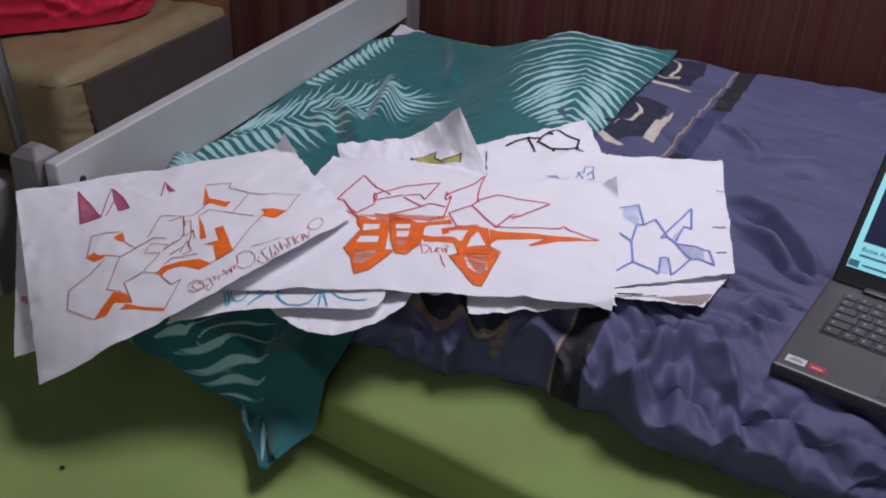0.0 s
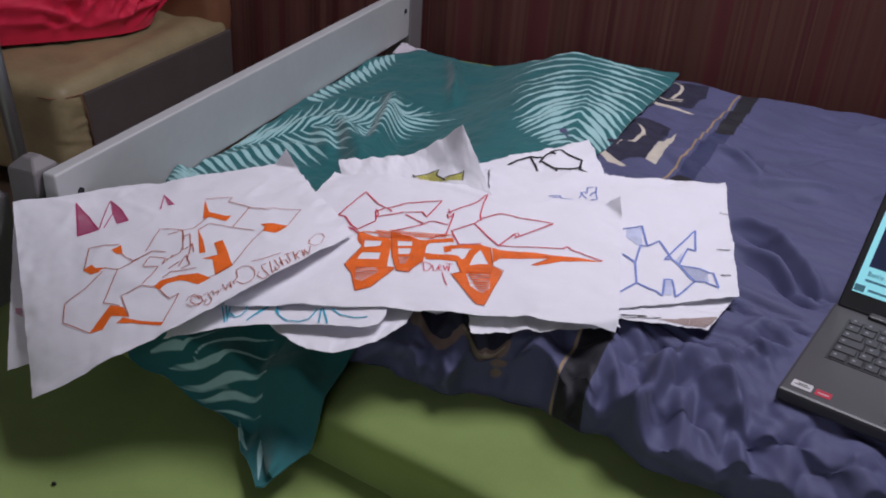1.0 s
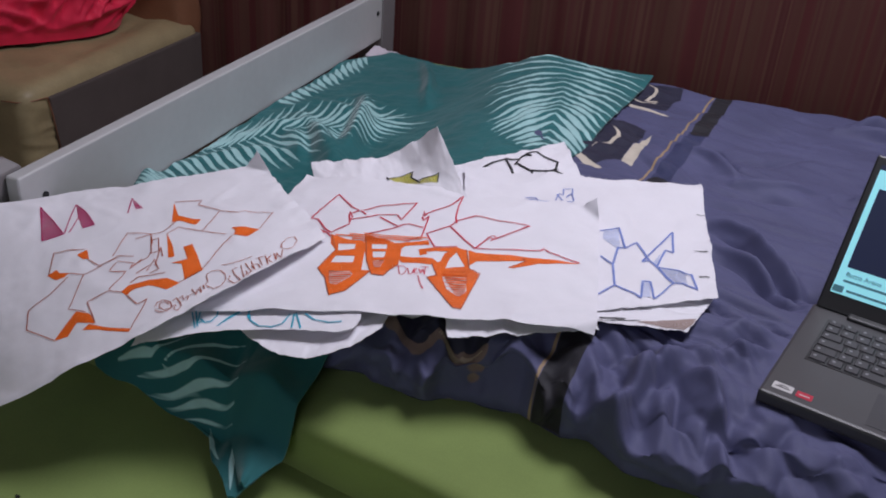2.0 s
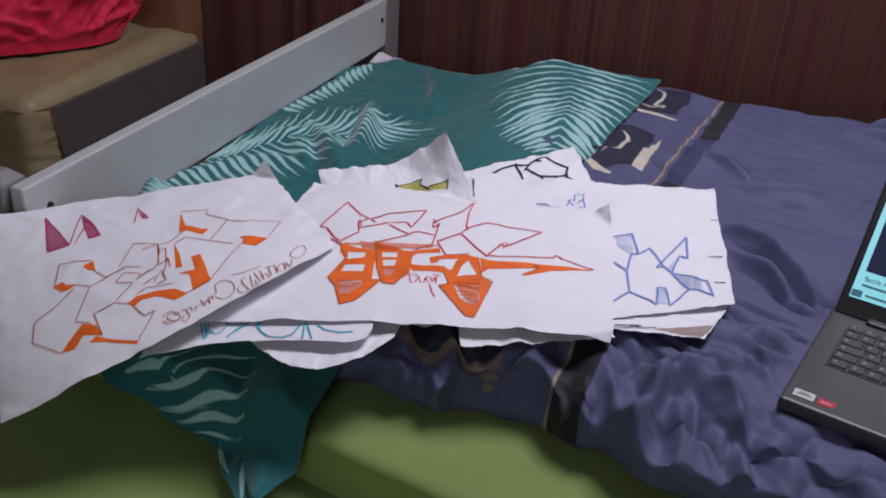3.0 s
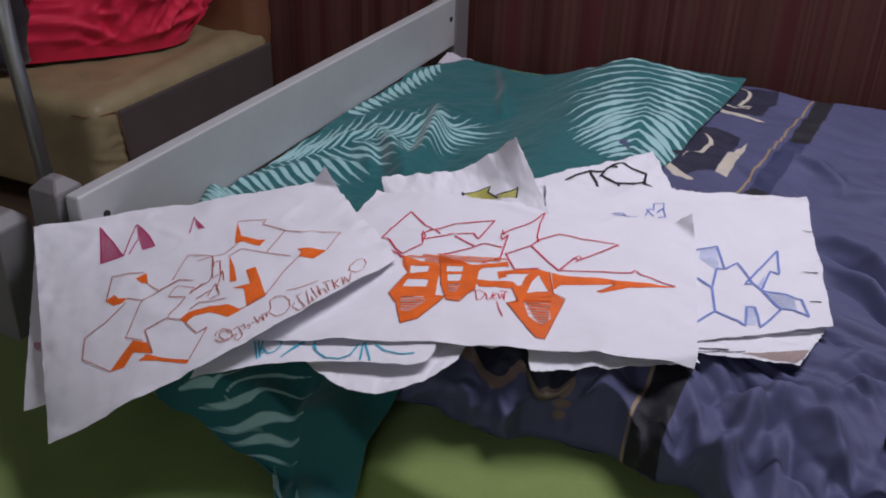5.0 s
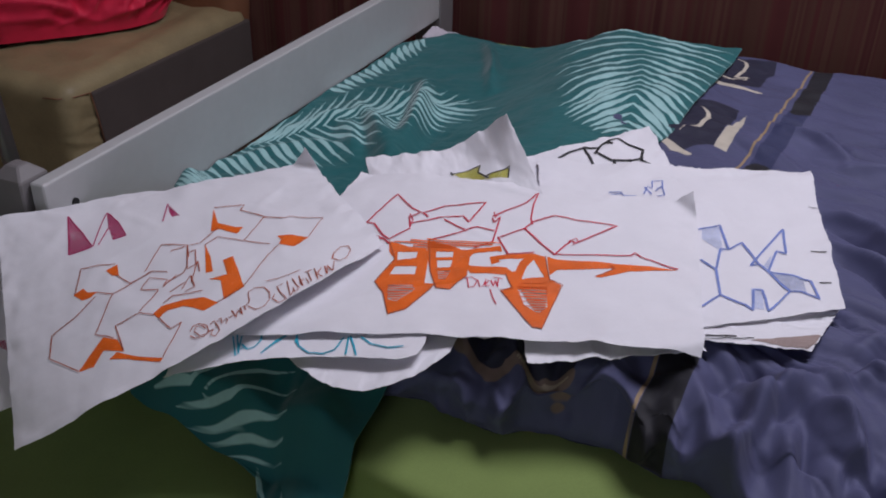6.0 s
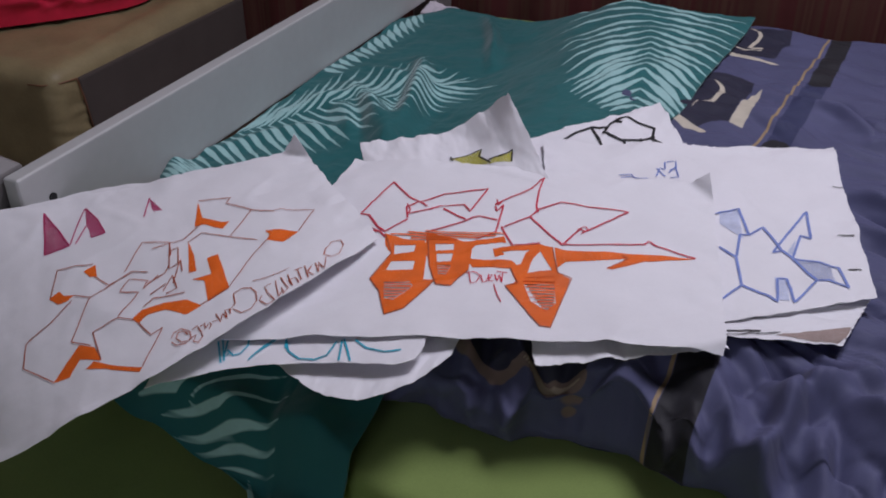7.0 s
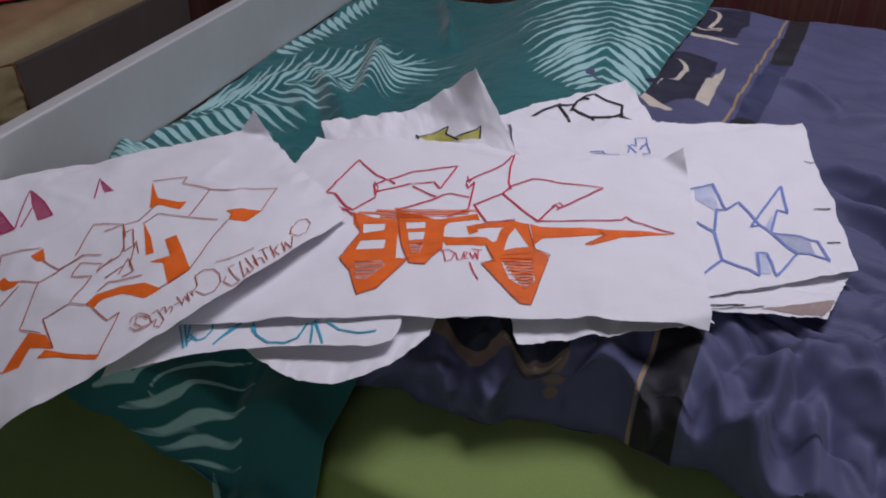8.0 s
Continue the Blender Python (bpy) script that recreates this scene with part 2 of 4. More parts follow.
tagged(mesh_object("wall_west", box(-3.35, -3.2, -2.75, 2.5, 0.0, 2.5), WALL), "plain dim wall behind the sofa", "wall", kind="structure")
tagged(mesh_object("wall_east", box(3.0, 3.15, -2.75, 2.5, 0.0, 2.5), WALL), "plain dim painted wall", "wall", kind="structure")
ceiling = bmesh.new()
for x0, x1, y0, y1 in ((-3.35, -0.45, -2.75, 2.5), (0.55, 3.15, -2.75, 2.5), (-0.45, 0.55, -2.75, 1.05), (-0.45, 0.55, 1.95, 2.5)):
    bmesh.ops.create_cube(ceiling, size=1.0, matrix=Matrix.LocRotScale(((x0 + x1) / 2, (y0 + y1) / 2, 2.56), None, (x1 - x0, y1 - y0, 0.12)))
tagged(mesh_object("ceiling", ceiling, CEILING), "plain ceiling with a roof window opening", "ceiling", kind="structure")


def curtain_surface(u, v):
    x = -3.1 + 5.9 * u
    fold = 0.008 * math.sin(x * 31 + 1.4 * math.sin(x * 5.3)) + 0.005 * math.sin(x * 67 + 2 * math.sin(x * 9)) + 0.012 * fbm(x * 3, v * 1.5, 7)
    return (x + 0.006 * math.sin(v * 5 + x * 14), WALL_Y + 0.03 + 0.5 * fold * (0.6 + 0.5 * (1 - v)), 0.06 + 2.30 * v)


curtain = mesh_object("curtain", sheet_mesh(curtain_surface, 560, 24), CURTAIN, smooth=True)
thicken(curtain, 0.003)
tagged(curtain, "dark red and brown striped curtain hanging behind the bed", "curtain")

# ---- the bed ----
bed = thing("bed_frame", "grey-white lacquered wooden bed frame with a low footboard", "bed")
part("footboard", box(BED_X - 0.024, BED_X, 0.775, 2.047, 0.395, 0.517, 0.005, 3), WHITE_WOOD, bed, "grey-white board with rounded edges")
for y, z in ((0.823, 0.472), (2.018, 0.468)):
    hole = bmesh.new()
    bmesh.ops.create_cone(hole, cap_ends=True, segments=20, radius1=0.0058, radius2=0.0058, depth=0.003, matrix=pose(BED_X + 0.001, y, z, 0, 90, 0))
    part("screw", hole, HOLE, bed, "dark sunk screw")


def post(y0, y1, x0, x1, top):
    bm = box(x0, x1, y0, y1, 0.0, top, 0.0)
    upper = [e for e in bm.edges if all(v.co.z > top - 0.01 for v in e.verts)]
    bmesh.ops.bevel(bm, geom=upper, offset=0.016, segments=1, affect="EDGES")
    bmesh.ops.bevel(bm, geom=bm.edges[:], offset=0.002, segments=1, affect="EDGES")
    return bm


part("post", post(2.048, 2.125, -1.185, -1.118, 0.545), POST_GREY, bed)
part("post", post(0.763, 0.813, -1.198, -1.146, 0.534), POST_GREY, bed)
part("post", post(0.700, 0.762, -1.268, -1.200, 0.491), POST_GREY, bed)
part("side_rail", box(-1.11, 1.05, 0.66, 0.69, 0.12, 0.30, 0.004), WHITE_WOOD, bed)
part("side_rail", box(-1.11, 1.05, 2.02, 2.05, 0.12, 0.34, 0.004), WHITE_WOOD, bed)
part("headboard", box(1.05, 1.08, 0.66, 2.06, 0.10, 0.75, 0.004), WHITE_WOOD, bed)


def front_edge(x):
    """The upper mattress lies a little askew in its frame."""
    return max(0.47, 0.622 - 0.183 * (x + 0.589))


def mattress_mesh(x0, x1, y0, y1, z0, z1, r, seed, back=False):
    bm = box(x0, x1, y0, y1, z0, z1, r, 5)
    bmesh.ops.subdivide_edges(bm, edges=[e for e in bm.edges if e.calc_length() > 0.08], cuts=40, use_grid_fill=True)
    for v in bm.verts:
        near = (v.co.y - y0) / (y1 - y0) if back else (y1 - v.co.y) / (y1 - y0)
        v.co.y += (front_edge(v.co.x) - FRONT_Y) * near
        v.co.z += 0.005 * fbm(v.co.x * 3, v.co.y * 3, seed) + 0.0018 * fbm(v.co.x * 9, v.co.y * 14, seed + 7)
        v.co.y += 0.006 * fbm(v.co.x * 4, v.co.z * 6, seed + 3)
    return bm


mattress = mesh_object("mattress", mattress_mesh(-1.09, 1.03, FRONT_Y, 2.0, 0.24, MATTRESS_Z, 0.022, 1), GREEN, smooth=True)
tagged(mattress, "mattress in an olive green fitted sheet on the bed", "mattress")
lower = mesh_object("lower_mattress", mattress_mesh(-1.30, 1.0, -0.35, FRONT_Y + 0.03, 0.15, LOWER_Z, 0.03, 5, True), GREEN, smooth=True)
tagged(lower, "pulled-out lower mattress in an olive green fitted sheet", "mattress")
part("drawer_base", box(-1.29, 0.99, -0.34, 0.45, 0.0, 0.15, 0.004), WHITE_WOOD, lower)

# ---- duvet ----
DUVET_FRONT = ((-0.75, 0.75), (-0.60, 0.715), (-0.46, 0.703), (-0.35, 0.726), (-0.27, 0.712), (-0.20, 0.680), (-0.10, 0.668), (0.0, 0.66), (0.15, 0.645), (0.4, 0.66), (1.0, 0.66))
rng = random.Random(4)
GX, GY, GS = -0.80, 0.50, 0.003
FX, FY = np.meshgrid(GX + GS * np.arange(620), GY + GS * np.arange(510))
FOLDS = np.zeros_like(FX)


def fold(height, width, *line):
    """A soft ridge (or valley) of the duvet along a line on the plan."""
    best, along = np.full_like(FX, 9.0), np.zeros_like(FX)
    for k, ((ax, ay), (bx, by)) in enumerate(zip(line, line[1:])):
        dx, dy = bx - ax, by - ay
        t = np.clip(((FX - ax) * dx + (FY - ay) * dy) / (dx * dx + dy * dy), 0, 1)
        d = np.hypot(FX - ax - t * dx, FY - ay - t * dy)
        along = np.where(d < best, (k + t) / (len(line) - 1), along)
        best = np.minimum(best, d)
    taper = 0.35 + 0.65 * np.sin(np.pi * np.clip(along, 0.02, 0.98))
    FOLDS[:] += (2.4 if line[0][1] > 1.0 else 1.4) * height * taper * np.exp(-(best / (0.95 * width)) ** (2.0 if height > 0 else 1.1))


fold(0.016, 0.014, (-0.284, 0.802), (-0.269, 0.770), (-0.253, 0.739), (-0.239, 0.712))
fold(0.02, 0.016, (-0.244, 0.708), (-0.229, 0.749), (-0.215, 0.787), (-0.194, 0.814), (-0.150, 0.846))
fold(-0.016, 0.012, (-0.232, 0.705), (-0.217, 0.742), (-0.197, 0.773), (-0.169, 0.803))
fold(0.015, 0.013, (-0.303, 0.789), (-0.295, 0.750), (-0.299, 0.712), (-0.300, 0.681))
fold(0.017, 0.014, (-0.299, 0.682), (-0.282, 0.711), (-0.260, 0.727), (-0.238, 0.726))
fold(-0.016, 0.011, (-0.272, 0.730), (-0.264, 0.707), (-0.264, 0.678))
fold(0.017, 0.014, (-0.259, 0.664), (-0.240, 0.699), (-0.222, 0.740), (-0.205, 0.773))
fold(0.014, 0.013, (-0.205, 0.773), (-0.185, 0.762), (-0.177, 0.728), (-0.180, 0.688))
fold(-0.015, 0.012, (-0.172, 0.796), (-0.166, 0.751), (-0.172, 0.698))
fold(0.015, 0.014, (-0.161, 0.802), (-0.137, 0.787), (-0.124, 0.761))
fold(0.014, 0.016, (-0.545, 0.726), (-0.538, 0.693), (-0.522, 0.664))
fold(-0.01, 0.01, (-0.532, 0.722), (-0.520, 0.682))
fold(0.014, 0.014, (-0.522, 0.726), (-0.504, 0.688), (-0.490, 0.661))
fold(0.01, 0.012, (-0.524, 0.686), (-0.497, 0.695), (-0.494, 0.705))
fold(-0.013, 0.014, (-0.476, 0.683), (-0.455, 0.703), (-0.445, 0.742))
fold(0.014, 0.016, (-0.474, 0.726), (-0.450, 0.701), (-0.426, 0.711))
fold(0.017, 0.02, (-0.403, 0.656), (-0.379, 0.692), (-0.363, 0.735), (-0.352, 0.812))
fold(-0.013, 0.014, (-0.428, 0.665), (-0.400, 0.713), (-0.392, 0.768))
fold(0.012, 0.014, (-0.419, 0.744), (-0.401, 0.779), (-0.367, 0.801))
fold(-0.014, 0.014, (-0.215, 0.841), (-0.254, 0.807), (-0.273, 0.795))
fold(0.014, 0.016, (-0.077, 0.698), (-0.038, 0.732), (0.011, 0.730), (0.051, 0.709))
fold(-0.013, 0.014, (-0.074, 0.726), (-0.033, 0.761), (0.016, 0.758))
fold(0.014, 0.016, (-0.106, 0.714), (-0.067, 0.754), (-0.023, 0.759), (0.020, 0.747))
fold(0.014, 0.014, (-0.031, 0.704), (0.004, 0.720), (0.040, 0.698))
fold(-0.012, 0.012, (-0.045, 0.700), (-0.004, 0.724), (0.043, 0.717))
fold(0.012, 0.012, (-0.144, 0.836), (-0.114, 0.871), (-0.080, 0.874), (-0.057, 0.846))
fold(-0.012, 0.01, (-0.135, 0.867), (-0.103, 0.897), (-0.069, 0.900))
fold(0.01, 0.012, (-0.132, 0.904), (-0.107, 0.931), (-0.070, 0.913))
fold(0.012, 0.012, (-0.145, 0.731), (-0.122, 0.753), (-0.109, 0.704), (-0.108, 0.653))
fold(-0.012, 0.012, (-0.110, 0.759), (-0.096, 0.700))
fold(-0.01, 0.009, (-0.191, 1.215), (-0.134, 1.172), (-0.087, 1.101), (-0.044, 1.038))
fold(0.009, 0.009, (-0.186, 1.239), (-0.124, 1.197), (-0.077, 1.125), (-0.038, 1.057))
fold(-0.009, 0.009, (-0.169, 1.115), (-0.117, 1.086), (-0.066, 1.027), (-0.040, 1.024))
fold(0.008, 0.009, (-0.173, 1.142), (-0.111, 1.107), (-0.060, 1.046))
fold(-0.008, 0.009, (-0.268, 1.545), (-0.214, 1.529), (-0.175, 1.452), (-0.115, 1.430))
fold(0.008, 0.01, (-0.271, 1.499), (-0.217, 1.471), (-0.170, 1.414))
fold(-0.006, 0.009, (-0.181, 1.504), (-0.123, 1.521), (-0.058, 1.584))
fold(-0.006, 0.009, (-0.172, 1.350), (-0.109, 1.359), (-0.055, 1.363))
fold(0.006, 0.01, (-0.168, 1.390), (-0.094, 1.403), (-0.022, 1.429))
fold(-0.008, 0.01, (-0.128, 0.980), (-0.082, 0.957), (-0.052, 0.935))
for k in range(46):
    x, y = rng.uniform(0.0, 0.9), rng.uniform(0.72, 1.85)
    turn, half = radians(rng.gauss(-25, 22)), rng.uniform(0.04, 0.12)
    c, q = math.cos(turn) * half, math.sin(turn) * half
    fold(rng.uniform(0.004, 0.014) * rng.choice((1, 1, -1)), rng.uniform(0.009, 0.016), (x - c, y - q), (x, y + 0.012), (x + c, y + q))
for x, y, turn, long, high in ((-0.58, 0.79, 60, 0.05, 0.012), (-0.53, 0.77, 110, 0.045, 0.010), (-0.48, 0.78, 70, 0.05, 0.011), (-0.43, 0.79, 40, 0.05, 0.010), (-0.37, 0.79, 65, 0.06, 0.012)):
    c, q = math.cos(radians(turn)) * long, math.sin(radians(turn)) * long
    fold(high, 0.012, (x - c, y - q), (x + 0.006, y), (x + c, y + q))
for k in range(22):
    x, y = rng.uniform(-0.62, 0.10), rng.uniform(0.66, 1.0)
    turn, half = radians(rng.gauss(-35, 40)), rng.uniform(0.015, 0.045)
    c, q = math.cos(turn) * half, math.sin(turn) * half
    fold(rng.uniform(0.006, 0.011) * rng.choice((1, -1)), rng.uniform(0.007, 0.011), (x - c, y - q), (x, y + 0.006), (x + c, y + q))


def ridges(x, y):
    u, v = min(617.0, max(0.0, (x - GX) / GS)), min(507.0, max(0.0, (y - GY) / GS))
    i, j = int(u), int(v)
    u, v = u - i, v - j
    return (FOLDS[j, i] * (1 - u) + FOLDS[j, i + 1] * u) * (1 - v) + (FOLDS[j + 1, i] * (1 - u) + FOLDS[j + 1, i + 1] * u) * v


def creases(x, y):
    """Puffy cloth between narrow creases that run mostly across the bed, more broken up towards the front."""
    wx, wy = x + 0.05 * noise.noise(Vector((x * 5, y * 5, 1.5))), y + 0.05 * noise.noise(Vector((x * 5, y * 5, 8.5)))
    front = smooth_step(1.05, 0.82, y)
    turn = radians(-24 - 28 * front)
    c, q = math.cos(turn), math.sin(turn)
    along, across = wx * c + wy * q, -wx * q + wy * c
    a = min(1.0, abs(noise.noise(Vector((along * 3.4, across * 14, 3.0)))) * 2.4)
    b = min(1.0, abs(noise.noise(Vector((along * 7.5, across * 30, 6.0)))) * 2.4)
    c = min(1.0, abs(noise.noise(Vector((wx * 16, wy * 16, 9.0)))) * 2.2)
    return (0.62 + 0.38 * front) * (0.013 * a ** 0.85 + 0.0050 * b ** 0.9 - 0.009) + 0.004 * front * c


TEAL_RIGHT = ((0.515, -0.610), (0.565, -0.598), (0.61, -0.591), (0.71, -0.592), (1.0, -0.53), (1.40, -0.437), (1.95, -0.395))


def duvet_height(x, y, calm=False):
    """The duvet's upper side over the plan; calm leaves out its folds, as where the taut cover lies on it."""
    front = chain(DUVET_FRONT, x) + 0.016 * fbm(x * 11, 0, 2)
    inside = min(max(0.0, y - front), max(0.0, 1.97 - y), max(0.0, x + 0.72) * 0.8)
    body = 0.103 * max(0.0, 1 - (1 - min(1.0, inside / 0.125)) ** 2.0) ** 0.6
    body *= 1 - 0.10 * smooth_step(1.5, 1.95, y)
    full = min(1.0, inside / 0.03)
    z = MATTRESS_Z - 0.008 + body + full * (0.0 if calm else ridges(x, y) + 0.008 * fbm(x * 5, y * 5, 11) + 0.003 * fbm(x * 13 + y * 5, y * 22, 5) + creases(x, y)) * (1 - 0.85 * smooth_step(0.02, -0.04, x - chain(TEAL_RIGHT, y)))
    # pressed flat under the laptop and the sheets
    lx, ly = (x + 0.084) * 0.974 - (y - 0.780) * 0.225, (x + 0.084) * 0.225 + (y - 0.780) * 0.974
    flat = smooth_step(-0.04, 0.0, lx) * smooth_step(0.40, 0.36, lx) * smooth_step(-0.03, 0.0, ly) * smooth_step(0.29, 0.245, ly)
    z = z + flat * (min(z, 0.477) - z)
    flat = smooth_step(-0.16, -0.20, x + 0.25 * (1.2 - y) * 0.2) * smooth_step(0.79, 0.84, y - 0.45 * (x + 0.4)) * smooth_step(1.32, 1.24, y)
    return z + flat * (min(z, 0.474) - z)


def duvet_surface(u, v):
    x = -0.73 + 1.72 * u
    y0 = chain(DUVET_FRONT, x) + 0.016 * fbm(x * 11, 0, 2)
    y = y0 + (1.975 - y0) * v ** 1.35
    # the bunched front edge bulges in and out between its folds
    front = smooth_step(0.13, 0.02, y - y0) * min(1.0, (y - y0) / 0.02)
    n = noise.noise(Vector((x * 9, v * 6, 4.0)))
    bulge = 0.022 * (1 - abs(noise.noise(Vector((x * 11 + n, v * 18 + n, 2.0)))) * 2.0) + 0.007 * (1 - abs(noise.noise(Vector((x * 30, v * 40, 7.0)))) * 2.0)
    z = duvet_height(x, y) + 0.020 * math.exp(-((y - y0) / 0.030) ** 2)
    tuck = max(0.0, 1 - v / 0.055)
    return (x + 0.3 * front * bulge, y - front * bulge + 0.034 * tuck ** 2, z + (MATTRESS_Z + 0.003 - z) * tuck)


duvet = mesh_object("duvet", sheet_mesh(duvet_surface, 520, 360), DUVET, smooth=True)
tagged(duvet, "slate blue rumpled duvet with black and cream print on the mattress", "duvet")


def area(bm, loops, gap, width, surf, lift, turn=0.35, step=0.006):
    """Close parallel lines over the area between loops."""
    c, q = math.cos(turn), math.sin(turn)
    loops = [[(x * c + y * q, -x * q + y * c) for x, y in loop] for loop in loops]
    y, top = min(p[1] for p in loops[0]) + gap / 2, max(p[1] for p in loops[0])
    while y < top:
        cuts = sorted(ax + (bx - ax) * (y - ay) / (by - ay) for loop in loops for (ax, ay), (bx, by) in zip(loop, loop[1:] + loop[:1]) if (ay > y) != (by > y))
        for x0, x1 in zip(cuts[::2], cuts[1::2]):
            if x1 - x0 > 0.0004:
                ribbon(bm, [(x0 * c - y * q, x0 * q + y * c), (x1 * c - y * q, x1 * q + y * c)], width, surf, lift, step)
        y += gap


DX, DY = plan_of(duvet)
bands = [(0.034, False, ((-0.235, 1.93), (-0.238, 1.81), (-0.256, 1.60))), (0.036, False, ((-0.292, 1.35), (-0.303, 1.22))), (0.040, False, ((-0.300, 0.90), (-0.303, 0.80), (-0.312, 0.68)))]
print_layer(duvet, "deep_blue", (0.036, 0.042, 0.110), line_distance(DX, DY, [(0.034, False, ((-0.256, 1.61), (-0.292, 1.34)))]))
print_layer(duvet, "black", (0.014, 0.013, 0.019), line_distance(DX, DY, bands))
print_layer(duvet, "ochre", (0.36, 0.25, 0.14), line_distance(DX, DY, [(0.0042, False, ((-0.258, 1.86), (-0.270, 1.74), (-0.284, 1.62), (-0.303, 1.45), (-0.325, 1.30))), (0.0042, False, ((-0.323, 0.90), (-0.326, 0.80), (-0.335, 0.68)))]))
panels = [[(-0.398, 1.862), (-0.324, 1.859), (-0.320, 1.795), (-0.332, 1.774), (-0.336, 1.701), (-0.436, 1.710), (-0.445, 1.805)],
          [(-0.475, 1.560), (-0.387, 1.589), (-0.352, 1.564), (-0.351, 1.526), (-0.361, 1.473), (-0.366, 1.402), (-0.414, 1.366), (-0.475, 1.38)]]
print_layer(duvet, "navy", (0.020, 0.020, 0.045), np.minimum(*(area_distance(DX, DY, loop) for loop in panels)))
curls = [(0.016, False, ((-0.475, 1.405), (-0.425, 1.372), (-0.400, 1.359))), (0.014, False, ((-0.452, 1.716), (-0.380, 1.697), (-0.333, 1.680))),
         (0.010, True, ((-0.415, 1.552), (-0.396, 1.520), (-0.392, 1.495), (-0.400, 1.466), (-0.421, 1.452), (-0.427, 1.428))),
         (0.007, False, ((-0.394, 1.842), (-0.380, 1.838), (-0.374, 1.815), (-0.382, 1.780), (-0.388, 1.762), (-0.366, 1.772))),
         (0.006, False, ((-0.414, 1.745), (-0.390, 1.742), (-0.366, 1.757)))]
shape = area_distance(DX, DY, [(-0.366, 1.398), (-0.360, 1.467), (-0.349, 1.510), (-0.336, 1.535), (-0.338, 1.459), (-0.345, 1.390)])
print_layer(duvet, "cream", (0.58, 0.52, 0.43), np.minimum(shape, line_distance(DX, DY, curls)))

front_figure = ((-0.545, 0.770), (-0.518, 0.746), (-0.494, 0.736), (-0.473, 0.736), (-0.458, 0.747), (-0.436, 0.740), (-0.403, 0.754))
print_layer(duvet, "navy_front", (0.020, 0.020, 0.045), area_distance(DX, DY, [(-0.54, 0.773), (-0.515, 0.750), (-0.490, 0.740), (-0.470, 0.741), (-0.457, 0.752), (-0.435, 0.745), (-0.400, 0.758), (-0.385, 0.838), (-0.53, 0.838)]))
print_layer(duvet, "brown", (0.20, 0.135, 0.12), line_distance(DX, DY, [(0.012, False, front_figure)]))
print_layer(duvet, "pale_brown", (0.40, 0.32, 0.25), line_distance(DX, DY, [(0.009, True, front_figure[4:])]))

hem = [(x, chain(DUVET_FRONT, x) + 0.016 * fbm(x * 11, 0, 2) + 0.030, MATTRESS_Z + 0.003 + 0.002 * math.sin(x * 70)) for x in (-0.70 + 1.68 * k / 160 for k in range(161))]
part("hem", tube(hem, 0.0015, 6), DUVET_HEM, duvet, "stitched slate blue hem", smooth=True)

# ---- teal cover ----
TEAL_LEFT = ((0.515, -0.620), (0.545, -0.645), (0.575, -0.680), (0.605, -0.702), (0.620, -0.755), (0.632, -0.812), (0.643, -0.866), (0.654, -0.912), (0.70, -0.965), (0.80, -1.0), (0.93, -1.03), (0.985, -1.065), (1.005, -1.10), (1.02, -1.117), (1.84, -1.118), (1.96, -1.05))


TEAL_FOLDS = (
    (((-1.030, 1.450), (-0.965, 1.390), (-0.916, 1.329), (-0.871, 1.263), (-0.835, 1.180)), 0.038, 0.026),
    (((-1.064, 1.393), (-1.001, 1.359), (-0.946, 1.294), (-0.902, 1.217)), 0.014, 0.020),
    (((-1.040, 1.445), (-0.990, 1.395), (-0.945, 1.330), (-0.912, 1.255)), -0.012, 0.014),
    (((-0.968, 1.620), (-0.929, 1.548), (-0.901, 1.454), (-0.872, 1.354), (-0.845, 1.255)), 0.040, 0.021),
    (((-0.978, 1.600), (-0.948, 1.501), (-0.930, 1.417), (-0.908, 1.330)), -0.010, 0.014),
    (((-0.945, 1.915), (-0.880, 1.783), (-0.830, 1.640)), 0.024, 0.014),
    (((-1.085, 1.310), (-1.036, 1.388), (-1.000, 1.435)), 0.012, 0.016),
    (((-1.114, 1.137), (-1.077, 1.208), (-1.027, 1.263), (-0.950, 1.285)), 0.012, 0.018),
    (((-1.050, 1.560), (-0.974, 1.543), (-0.930, 1.490)), 0.008, 0.018),
    (((-0.73, 1.85), (-0.70, 1.70), (-0.64, 1.55)), 0.005, 0.030))


